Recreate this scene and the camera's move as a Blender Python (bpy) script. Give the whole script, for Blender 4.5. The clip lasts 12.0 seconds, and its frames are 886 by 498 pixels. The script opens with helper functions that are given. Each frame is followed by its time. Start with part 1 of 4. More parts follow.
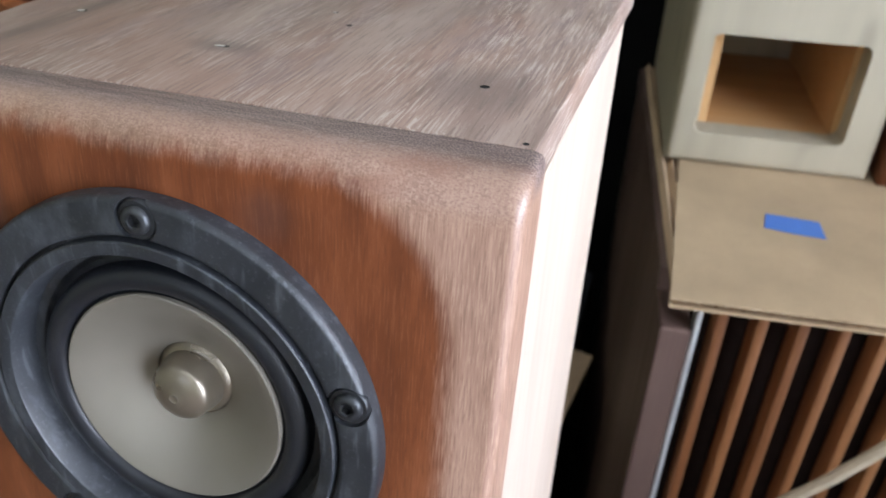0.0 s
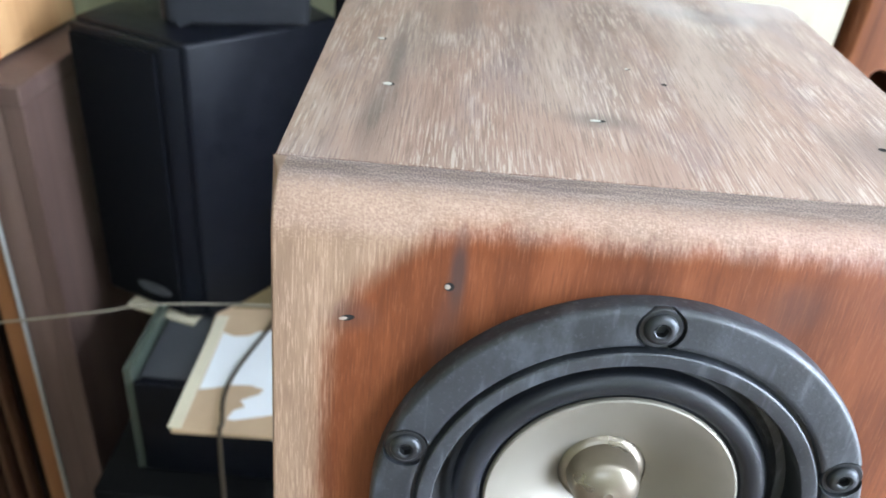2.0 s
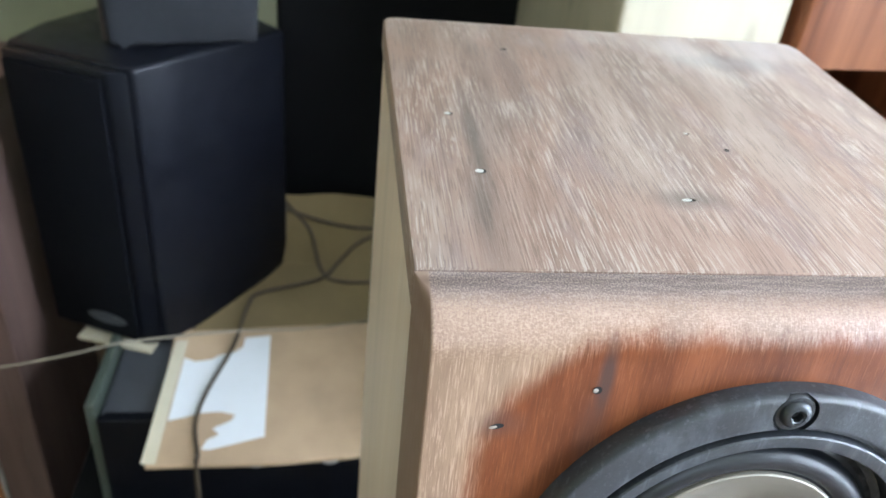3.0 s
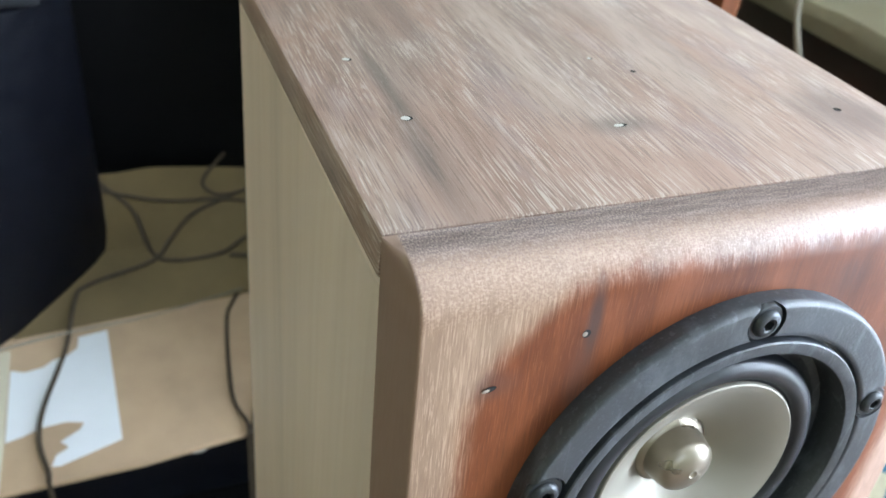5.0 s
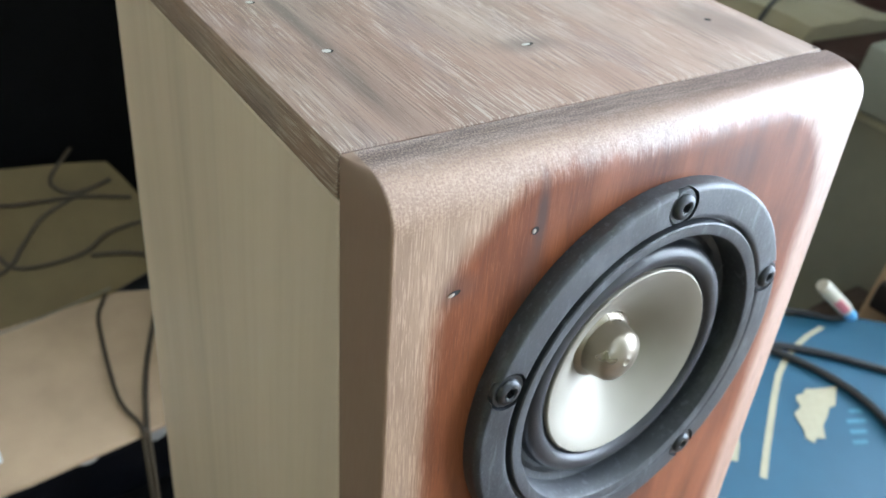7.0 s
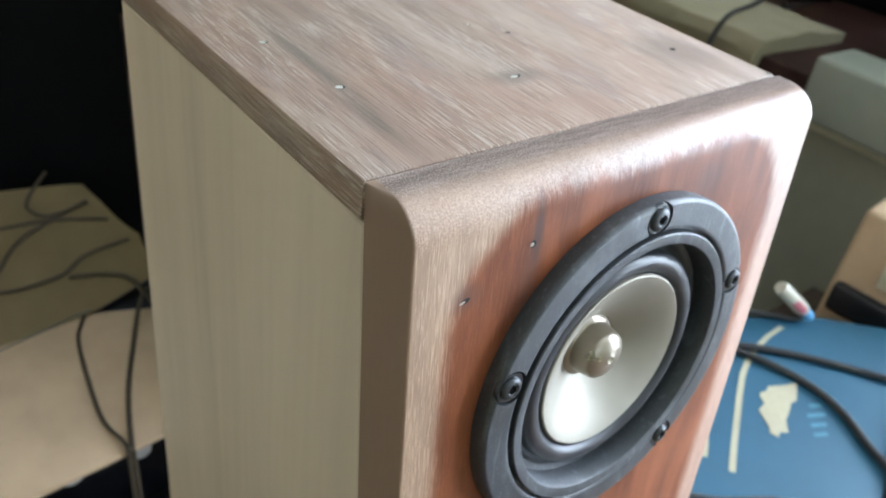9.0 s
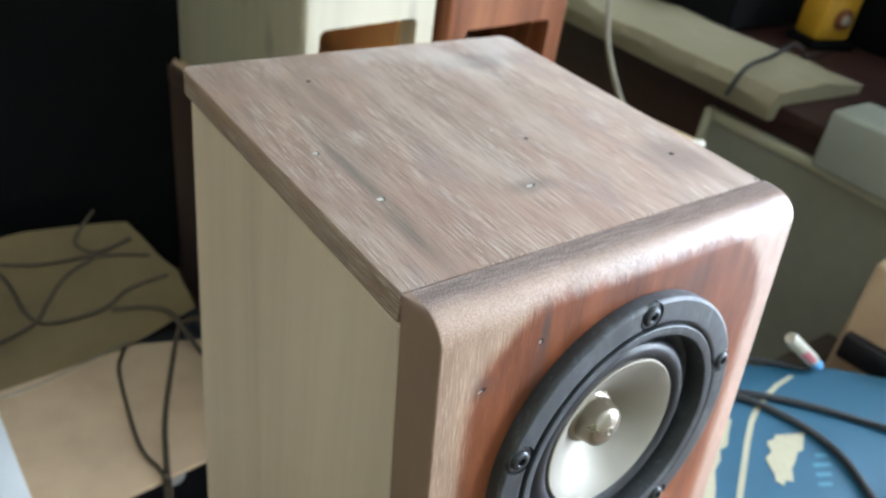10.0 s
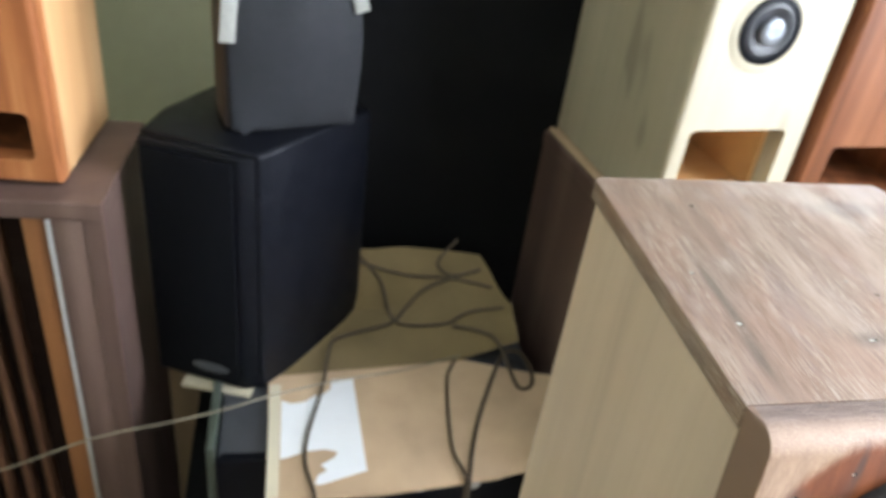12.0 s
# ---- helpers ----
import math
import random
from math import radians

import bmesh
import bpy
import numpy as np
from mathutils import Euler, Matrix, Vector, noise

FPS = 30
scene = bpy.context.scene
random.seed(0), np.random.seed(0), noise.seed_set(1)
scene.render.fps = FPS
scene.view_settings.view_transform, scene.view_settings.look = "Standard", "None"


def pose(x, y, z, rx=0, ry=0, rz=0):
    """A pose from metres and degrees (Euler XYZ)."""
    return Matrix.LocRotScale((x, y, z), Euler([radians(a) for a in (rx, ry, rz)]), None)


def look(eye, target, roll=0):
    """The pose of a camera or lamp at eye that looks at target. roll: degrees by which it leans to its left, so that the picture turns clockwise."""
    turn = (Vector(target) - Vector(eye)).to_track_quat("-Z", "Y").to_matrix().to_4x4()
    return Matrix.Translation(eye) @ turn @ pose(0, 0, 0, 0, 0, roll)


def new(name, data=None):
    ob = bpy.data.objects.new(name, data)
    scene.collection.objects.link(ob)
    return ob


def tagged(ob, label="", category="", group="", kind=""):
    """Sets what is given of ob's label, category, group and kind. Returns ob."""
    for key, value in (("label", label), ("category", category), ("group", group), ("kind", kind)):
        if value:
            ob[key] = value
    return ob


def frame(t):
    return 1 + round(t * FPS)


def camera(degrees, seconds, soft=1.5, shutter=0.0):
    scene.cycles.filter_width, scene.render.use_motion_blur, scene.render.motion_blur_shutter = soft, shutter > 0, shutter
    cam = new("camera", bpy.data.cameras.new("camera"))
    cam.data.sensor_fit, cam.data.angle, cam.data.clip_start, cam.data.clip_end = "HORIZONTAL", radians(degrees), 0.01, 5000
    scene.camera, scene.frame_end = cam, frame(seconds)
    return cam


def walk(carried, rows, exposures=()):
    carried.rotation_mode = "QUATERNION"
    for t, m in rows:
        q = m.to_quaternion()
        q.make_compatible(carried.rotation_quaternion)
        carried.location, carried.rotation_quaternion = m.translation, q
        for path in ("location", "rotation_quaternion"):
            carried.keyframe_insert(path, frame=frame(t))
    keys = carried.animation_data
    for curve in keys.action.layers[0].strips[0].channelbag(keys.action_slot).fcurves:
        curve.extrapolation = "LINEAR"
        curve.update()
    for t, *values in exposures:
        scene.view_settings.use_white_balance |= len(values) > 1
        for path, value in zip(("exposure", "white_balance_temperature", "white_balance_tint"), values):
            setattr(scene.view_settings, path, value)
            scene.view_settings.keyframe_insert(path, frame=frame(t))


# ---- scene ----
cam = camera(58.74, 12.0, shutter=0.25)
PATH = [
    (0, (0.18338, -0.11724, 0.94523), (-0.31856, 1.49274, -0.12995), 2.32),
    (0.5, (0.16002, -0.12908, 0.95195), (-0.22834, 1.51488, -0.11882), 3.28),
    (1, (0.11854, -0.13275, 0.95368), (-0.1314, 1.52741, -0.13325), 4.36),
    (1.5, (0.0698, -0.13123, 0.95282), (-0.03581, 1.54212, -0.13747), 5.43),
    (2, (0.03432, -0.12526, 0.9536), (0.06928, 1.55066, -0.1373), 6.12),
    (2.5, (0.01415, -0.11569, 0.96426), (0.15228, 1.55842, -0.12124), 5.75),
    (3, (-0.01358, -0.11156, 0.97235), (0.24387, 1.53121, -0.13897), 6.72),
    (3.2, (-0.01542, -0.10974, 0.97221), (0.28526, 1.52675, -0.13752), 7.05),
    (4.8, (-0.03461, -0.09335, 0.96312), (0.62049, 1.39376, -0.20278), 8.28),
    (5, (-0.03819, -0.09162, 0.96152), (0.66227, 1.3753, -0.2036), 8.17),
    (5.5, (-0.0449, -0.09141, 0.95794), (0.77227, 1.3235, -0.19543), 8.26),
    (6, (-0.05172, -0.09207, 0.96146), (0.84999, 1.26924, -0.19342), 8.25),
    (6.5, (-0.05797, -0.09612, 0.95939), (0.91009, 1.21966, -0.19455), 8.49),
    (7, (-0.05976, -0.09437, 0.95216), (0.94969, 1.17942, -0.21337), 8.61),
    (8.8, (-0.07613, -0.09866, 0.9595), (1.01359, 1.1324, -0.17936), 8.93),
    (9, (-0.07877, -0.10162, 0.96314), (1.01298, 1.13762, -0.16485), 8.87),
    (9.5, (-0.08408, -0.10799, 0.98286), (1.00292, 1.15135, -0.12731), 8.98),
    (10, (-0.09345, -0.11321, 0.99992), (0.96421, 1.18804, -0.09008), 8.90),
    (10.5, (-0.10527, -0.12581, 1.01291), (0.88741, 1.23702, -0.06286), 8.64),
    (11, (-0.11608, -0.13884, 1.02717), (0.75638, 1.31342, -0.03574), 8.47),
    (11.5, (-0.13193, -0.14886, 1.04001), (0.54283, 1.40701, -0.02015), 8.20),
    (11.6, (-0.1382, -0.15104, 1.04573), (0.49011, 1.41504, -0.02787), 8.25),
    (12, (-0.14801, -0.1532, 1.05441), (0.22914, 1.48305, -0.03208), 7.81),
]
EXPOSURES = [(0, -0.32, 6550, 16), (0.5, 0.17, 6450, 13), (1, 0.43, 6350, 12), (1.5, 0.62, 6320, 11), (2.5, 0.71, 6250, 10), (5.5, 0.54, 6250, 8), (10, 0.48, 6300, 8), (12, 0.86, 6850, 13)]
walk(cam, [(t, look(eye, target, roll)) for t, eye, target, roll in PATH],
     exposures=EXPOSURES)

cam.data.dof.use_dof, cam.data.dof.focus_distance, cam.data.dof.aperture_fstop = True, 0.155, 26.0

# ---------------------------------------------------------------- light
world = bpy.data.worlds.new("world")
scene.world = world
world.use_nodes = True
sky = world.node_tree.nodes.new("ShaderNodeTexSky")
sky.sky_type = "NISHITA"
sky.sun_disc = False
sky.sun_elevation = radians(42)
sky.sun_rotation = radians(150)
world.node_tree.links.new(sky.outputs[0], world.node_tree.nodes["Background"].inputs[0])
world.node_tree.nodes["Background"].inputs[1].default_value = 0.10


def area(name, place, target, w, h, watts, colour):
    data = bpy.data.lights.new(name, "AREA")
    data.shape, data.size, data.size_y, data.energy, data.color = "RECTANGLE", w, h, watts, colour
    ob = new(name, data)
    ob.matrix_world = look(place, target)
    return ob


area("window_daylight", (1.82, -0.70, 1.08), (0.0, -0.70, 1.06), 1.7, 1.90, 119, (0.83, 0.96, 1.14))
area("front_window_daylight", (-0.1, -2.32, 1.55), (-0.1, 0.0, 1.4), 1.2, 1.0, 3.5, (0.83, 0.96, 1.14))


# ---------------------------------------------------------------- materials
class Nodes:
    """Short hand for building one material."""

    def __init__(self, name):
        self.mat = bpy.data.materials.new(name)
        self.mat.use_nodes = True
        self.t = self.mat.node_tree
        self.bsdf = self.t.nodes["Principled BSDF"]
        self.co = self.t.nodes.new("ShaderNodeTexCoord").outputs["Object"]

    def link(self, a, b):
        self.t.links.new(a, b)

    def put(self, socket, value):
        if isinstance(value, bpy.types.NodeSocket):
            self.link(value, socket)
        else:
            socket.default_value = value

    def mapped(self, scale=(1, 1, 1), loc=(0, 0, 0), rot=(0, 0, 0)):
        n = self.t.nodes.new("ShaderNodeMapping")
        n.inputs["Scale"].default_value = scale
        n.inputs["Location"].default_value = loc
        n.inputs["Rotation"].default_value = [radians(a) for a in rot]
        self.link(self.co, n.inputs[0])
        return n.outputs[0]

    def noise(self, vec, scale, detail=4, rough=0.55, distort=0.0):
        n = self.t.nodes.new("ShaderNodeTexNoise")
        n.inputs["Scale"].default_value = scale
        n.inputs["Detail"].default_value = detail
        n.inputs["Roughness"].default_value = rough
        n.inputs["Distortion"].default_value = distort
        self.link(vec, n.inputs["Vector"])
        return n.outputs[0]

    def ramp(self, fac, stops):
        n = self.t.nodes.new("ShaderNodeValToRGB")
        e = n.color_ramp.elements
        while len(e) < len(stops):
            e.new(0.5)
        for el, (p, c) in zip(e, stops):
            el.position = p
            el.color = (*c, 1) if len(c) == 3 else c
        self.link(fac, n.inputs[0])
        return n.outputs[0]

    def span(self, fac, a, b, to0=0.0, to1=1.0):
        n = self.t.nodes.new("ShaderNodeMapRange")
        n.interpolation_type = "SMOOTHSTEP"
        for k, v in zip(("From Min", "From Max", "To Min", "To Max"), (a, b, to0, to1)):
            n.inputs[k].default_value = v
        self.link(fac, n.inputs["Value"])
        return n.outputs[0]

    def maths(self, op, a, b=0.0, c=0.0):
        n = self.t.nodes.new("ShaderNodeMath")
        n.operation = op
        for s, v in zip(n.inputs, (a, b, c)):
            self.put(s, v)
        return n.outputs[0]

    def mix(self, fac, a, b, how="MIX"):
        n = self.t.nodes.new("ShaderNodeMix")
        n.data_type, n.blend_type = "RGBA", how
        for s, v in ((n.inputs[0], fac), (n.inputs[6], a), (n.inputs[7], b)):
            if isinstance(v, tuple) and len(v) == 3:
                v = (*v, 1)
            self.put(s, v)
        return n.outputs[2]

    def xyz(self, vec=None):
        n = self.t.nodes.new("ShaderNodeSeparateXYZ")
        self.link(vec or self.co, n.inputs[0])
        return n.outputs

    def dist(self, place, stretch):
        """Distance from a place with the axes stretched."""
        loc = tuple(-p * s for p, s in zip(place, stretch))
        n = self.t.nodes.new("ShaderNodeVectorMath")
        n.operation = "LENGTH"
        self.link(self.mapped(stretch, loc), n.inputs[0])
        return n.outputs["Value"]

    def bump(self, height, strength=0.3, distance=0.001):
        n = self.t.nodes.new("ShaderNodeBump")
        n.inputs["Strength"].default_value = strength
        n.inputs["Distance"].default_value = distance
        self.link(height, n.inputs["Height"])
        self.link(n.outputs[0], self.bsdf.inputs["Normal"])

    def done(self, colour, rough=0.5, metal=0.0, spec=0.5):
        self.put(self.bsdf.inputs["Base Color"], (*colour, 1) if isinstance(colour, tuple) and len(colour) == 3 else colour)
        self.put(self.bsdf.inputs["Roughness"], rough)
        self.bsdf.inputs["Metallic"].default_value = metal
        self.bsdf.inputs["Specular IOR Level"].default_value = spec
        return self.mat


def plain(name, colour, rough=0.5, metal=0.0, vary=0.15, scale=60, bump=0.12, spec=0.5):
    m = Nodes(name)
    n = m.noise(m.co, scale, 5)
    b = m.noise(m.co, scale * 0.12, 3)
    lo = tuple(c * (1 - vary) for c in colour)
    hi = tuple(min(1, c * (1 + vary)) for c in colour)
    c = m.ramp(m.maths("ADD", m.maths("MULTIPLY", n, 0.5), m.maths("MULTIPLY", b, 0.5)), [(0.3, lo), (0.7, hi)])
    r = m.span(b, 0.3, 0.7, max(0.02, rough - 0.06), min(1, rough + 0.06))
    m.bump(n, bump, 0.0006)
    return m.done(c, r, metal, spec)


def wood(name, dark, mid, light, grain="z", rings=14.0, rough=0.5, bump=0.25, fine=1.0):
    """Straight-grained wood with the grain along one axis."""
    m = Nodes(name)
    k = {"x": (0.06, 1, 1), "y": (1, 0.06, 1), "z": (1, 1, 0.06)}[grain]
    broad = m.noise(m.mapped(tuple(v * 1.0 for v in k)), rings, 3, 0.5, 0.6)
    streak = m.noise(m.mapped(tuple(v if v == 1 else v * 0.35 for v in k)), 420 * fine, 3, 0.6)
    blot = m.noise(m.co, 9, 3)
    f = m.maths("ADD", m.maths("MULTIPLY", broad, 0.75), m.maths("MULTIPLY", streak, 0.25))
    c = m.ramp(f, [(0.32, dark), (0.5, mid), (0.68, light)])
    c = m.mix(m.span(blot, 0.45, 0.75, 0, 0.35), c, tuple(v * 0.72 for v in mid))
    m.bump(streak, bump, 0.0005)
    return m.done(c, m.span(streak, 0.3, 0.7, rough - 0.02, rough + 0.13), 0.0, 0.32)


def top_board_wood():
    m = Nodes("weathered_walnut")
    broad = m.noise(m.mapped((1, 0.10, 1)), 85, 4, 0.6, 0.3)
    streak = m.noise(m.mapped((1, 0.034, 1)), 1900, 3, 0.55, 0.25)
    flake = m.noise(m.mapped((1, 0.085, 1), (3.1, 0.7, 0)), 1250, 3, 0.55, 0.3)
    patch = m.noise(m.mapped((1, 0.5, 1)), 26, 3)
    fine = m.noise(m.mapped((1, 0.2, 1)), 2600, 2)
    area_mask = m.noise(m.mapped((1, 0.35, 1), (1.3, 4.1, 0)), 48, 2)
    c = m.ramp(broad, [(0.28, (0.185, 0.125, 0.098)), (0.48, (0.298, 0.211, 0.169)), (0.70, (0.395, 0.300, 0.247))])
    c = m.mix(m.span(patch, 0.42, 0.62, 0, 0.55), c, (0.330, 0.198, 0.145))
    lilac = m.noise(m.mapped((1, 0.30, 1), (5.2, 1.1, 0)), 60, 4, 0.6)
    c = m.mix(m.span(lilac, 0.52, 0.68, 0, 0.45), c, (0.250, 0.192, 0.185))
    band = m.noise(m.mapped((1, 0.07, 1), (7, 2, 0)), 36, 3, 0.55)
    c = m.mix(m.span(band, 0.28, 0.44, 0.45, 0), c, (0.15, 0.108, 0.086))
    c = m.mix(m.span(band, 0.58, 0.74, 0, 0.30), c, (0.42, 0.345, 0.29))
    c = m.mix(m.span(streak, 0.39, 0.455, 0.45, 0), c, (0.120, 0.086, 0.067))
    light = m.maths("MULTIPLY", m.span(streak, 0.55, 0.595, 0, 0.60), m.span(area_mask, 0.36, 0.60, 0.15, 1.0))
    c = m.mix(light, c, (0.54, 0.455, 0.385))
    c = m.mix(m.maths("MULTIPLY", m.span(flake, 0.60, 0.68, 0, 0.42), m.span(area_mask, 0.40, 0.62, 0.2, 1.0)), c, (0.55, 0.46, 0.39))
    # dark iron stains drawn out along the grain round the old nails
    for place, k, s in (((0.021, 0.080, TOP), (260, 17, 40), 0.50), ((0.071, 0.050, TOP), (75, 130, 40), 0.55),
                        ((0.140, 0.049, TOP), (55, 48, 40), 0.45), ((0.018, 0.040, TOP), (230, 30, 40), 0.4),
                        ((0.125, 0.150, TOP), (30, 90, 40), 0.5), ((0.040, 0.130, TOP), (160, 16, 40), 0.35)):
        d = m.maths("ADD", m.dist(place, k), m.maths("MULTIPLY", m.maths("SUBTRACT", broad, 0.5), 1.1))
        c = m.mix(m.span(d, 0.15, 1.0, s, 0), c, (0.085, 0.072, 0.066))
    # pale sanding dust left towards the rear edge
    y = m.xyz()[1]
    dust = m.maths("ADD", m.span(y, 0.115, 0.165), m.maths("MULTIPLY", m.maths("SUBTRACT", m.noise(m.mapped((1, 0.45, 1)), 38, 4), 0.52), 3.2))
    dust = m.maths("ADD", dust, m.span(m.xyz()[0], 0.02, 0.13, -0.75, 0.22))
    c = m.mix(m.span(dust, 0.45, 1.15, 0, 0.42), c, (0.52, 0.48, 0.455))
    c = m.mix(m.span(fine, 0.62, 0.75, 0, 0.25), c, (0.5, 0.42, 0.35))
    m.bump(m.maths("ADD", streak, m.maths("MULTIPLY", flake, 0.6)), 0.22, 0.0004)
    return m.done(c, m.span(streak, 0.3, 0.7, 0.44, 0.62), 0.0, 0.38)


def baffle_wood():
    """Red-brown finish left round the driver, bare sanded wood towards the edges, end grain on the top edge."""
    m = Nodes("part_sanded_baffle")
    x, y, z = m.xyz()
    edge = m.maths("ADD", m.maths("MULTIPLY", m.noise(m.mapped((1, 1, 0.10)), 210, 3, 0.6), 0.55), m.maths("MULTIPLY", m.noise(m.mapped((1, 1, 0.6)), 34, 3, 0.5), 0.45))
    fleck = m.noise(m.mapped((1, 0.3, 0.042)), 3000, 3, 0.6, 0.3)
    broad = m.noise(m.mapped((1, 1, 0.12)), 95, 4, 0.55, 0.3)
    tiny = m.noise(m.mapped((1, 1, 0.5)), 1700, 2, 0.6)
    # rounded rectangle of finish that the sander has not reached
    r = 0.034
    dx = m.maths("MAXIMUM", m.maths("SUBTRACT", m.maths("ABSOLUTE", m.maths("SUBTRACT", x, 0.0815)), 0.0675 - r), 0.0)
    dz = m.maths("MAXIMUM", m.maths("SUBTRACT", z, TOP - 0.0040 - r), 0.0)
    d = m.maths("SUBTRACT", m.maths("SQRT", m.maths("ADD", m.maths("MULTIPLY", dx, dx), m.maths("MULTIPLY", dz, dz))), r)
    d = m.maths("ADD", d, m.maths("MULTIPLY", m.maths("SUBTRACT", edge, 0.5), 0.0085))
    d = m.maths("ADD", d, m.maths("MULTIPLY", m.maths("SUBTRACT", fleck, 0.5), 0.0036))
    bare = m.span(d, -0.0042, 0.0034)
    red = m.ramp(broad, [(0.28, (0.086, 0.024, 0.009)), (0.5, (0.158, 0.046, 0.016)), (0.74, (0.225, 0.073, 0.029))])
    red = m.mix(m.span(fleck, 0.36, 0.46, 0.32, 0), red, (0.075, 0.025, 0.013))
    red = m.mix(m.span(fleck, 0.55, 0.64, 0, 0.14), red, (0.36, 0.150, 0.078))
    drift = m.span(m.maths("ADD", x, m.maths("MULTIPLY", m.maths("SUBTRACT", broad, 0.5), 0.12)), 0.03, 0.13)
    tan = m.ramp(broad, [(0.28, (0.240, 0.166, 0.108)), (0.5, (0.320, 0.228, 0.152)), (0.74, (0.400, 0.294, 0.205))])
    rosy = m.ramp(broad, [(0.28, (0.285, 0.174, 0.125)), (0.5, (0.365, 0.235, 0.173)), (0.74, (0.44, 0.300, 0.228))])
    pale = m.mix(drift, tan, rosy)
    pale = m.mix(m.span(fleck, 0.38, 0.47, 0.50, 0), pale, (0.185, 0.112, 0.076))
    pale = m.mix(m.span(fleck, 0.54, 0.62, 0, 0.42), pale, (0.56, 0.42, 0.32))
    pale = m.mix(m.span(z, TOP - 0.0105, TOP - 0.0050, 0, 0.45), pale, m.mix(drift, (0.325, 0.228, 0.172), (0.360, 0.252, 0.200)))
    sand = m.noise(m.mapped((0.6, 1, 0.7)), 2600, 2, 0.6)
    lip = m.span(z, TOP - 0.0125, TOP - 0.0060)
    pale = m.mix(m.maths("MULTIPLY", lip, m.span(sand, 0.36, 0.47, 0.50, 0)), pale, (0.205, 0.128, 0.092))
    pale = m.mix(m.maths("MULTIPLY", lip, m.span(sand, 0.54, 0.64, 0, 0.45)), pale, (0.50, 0.385, 0.30))
    worn = m.noise(m.mapped((0.5, 1, 1), (2.0, 0, 1.0)), 55, 4, 0.65)
    pale = m.mix(m.maths("MULTIPLY", lip, m.span(worn, 0.56, 0.68, 0, 0.5)), pale, (0.26, 0.125, 0.080))
    side = m.span(x, LEFT + 0.0024, LEFT + 0.0032)
    pale = m.mix(side, (0.255, 0.180, 0.138), pale)
    c = m.mix(bare, red, m.mix(1.0, pale, (0.92, 0.81, 0.755), "MULTIPLY"))
    # iron stains round the nail holes
    for place, k, s in (((0.0405, 0.0, TOP - 0.0140), (430, 40, 85), 0.92), ((0.020, 0.0, TOP - 0.0255), (120, 40, 190), 0.45),
                        ((0.0395, 0.0, TOP - 0.030), (260, 40, 60), 0.42), ((0.108, 0.0, TOP - 0.016), (110, 40, 120), 0.4)):
        dd = m.maths("ADD", m.dist(place, k), m.maths("MULTIPLY", m.maths("SUBTRACT", edge, 0.5), 0.9))
        c = m.mix(m.span(dd, 0.2, 1.05, s, 0), c, (0.066, 0.036, 0.030))
    # end grain along the top edge
    speck = m.noise(m.mapped((1, 0.6, 1)), 3000, 2, 0.6)
    ring = m.noise(m.mapped((0.16, 1, 1)), 760, 3, 0.6, 0.5)
    endg = m.ramp(m.maths("ADD", m.maths("MULTIPLY", speck, 0.72), m.maths("MULTIPLY", ring, 0.28)), [(0.39, (0.090, 0.061, 0.057)), (0.5, (0.205, 0.142, 0.127)), (0.61, (0.37, 0.275, 0.245))])
    t = m.maths("ADD", m.maths("SUBTRACT", m.maths("SUBTRACT", y, m.maths("MULTIPLY", x, YAW)), m.maths("MULTIPLY", m.maths("SUBTRACT", z, TOP - 0.017), SLOPE)), m.maths("MULTIPLY", m.maths("SUBTRACT", speck, 0.5), 0.006))
    c = m.mix(m.maths("MULTIPLY", side, m.maths("MULTIPLY", m.span(t, 0.0030, 0.0105), m.span(z, TOP - 0.0075, TOP - 0.0025))), c, endg)
    h = m.maths("ADD", fleck, m.maths("MULTIPLY", tiny, 0.4))
    m.bump(h, 0.10, 0.0003)
    rough = m.maths("ADD", m.maths("SUBTRACT", 0.52, m.maths("MULTIPLY", lip, 0.15)), m.maths("MULTIPLY", m.maths("SUBTRACT", fleck, 0.5), 0.2))
    m.done(c, rough, 0.0, 0.3)
    m.put(m.bsdf.inputs["Specular IOR Level"], m.span(bare, 0, 1, 0.22, 0.85))
    return m.mat


def pine(name, base=(0.66, 0.53, 0.36), grain="z", knots=0.0):
    m = Nodes(name)
    k = {"x": (0.05, 1, 1), "y": (1, 0.05, 1), "z": (1, 1, 0.05)}[grain]
    broad = m.noise(m.mapped(k), 26, 3, 0.5, 0.9)
    streak = m.noise(m.mapped(k), 330, 3, 0.6)
    c = m.ramp(broad, [(0.3, tuple(v * 0.89 for v in base)), (0.5, base), (0.7, tuple(min(1, v * 1.07) for v in base))])
    c = m.mix(m.span(streak, 0.55, 0.75, 0, 0.08), c, tuple(v * 0.68 for v in base))
    if knots:
        kn = m.noise(m.mapped((1, 1, 0.35)), 16, 2)
        c = m.mix(m.span(kn, 0.63, 0.72, 0, knots), c, tuple(v * 0.45 for v in base))
    m.bump(streak, 0.12, 0.0004)
    return m.done(c, m.span(streak, 0.3, 0.7, 0.45, 0.6))


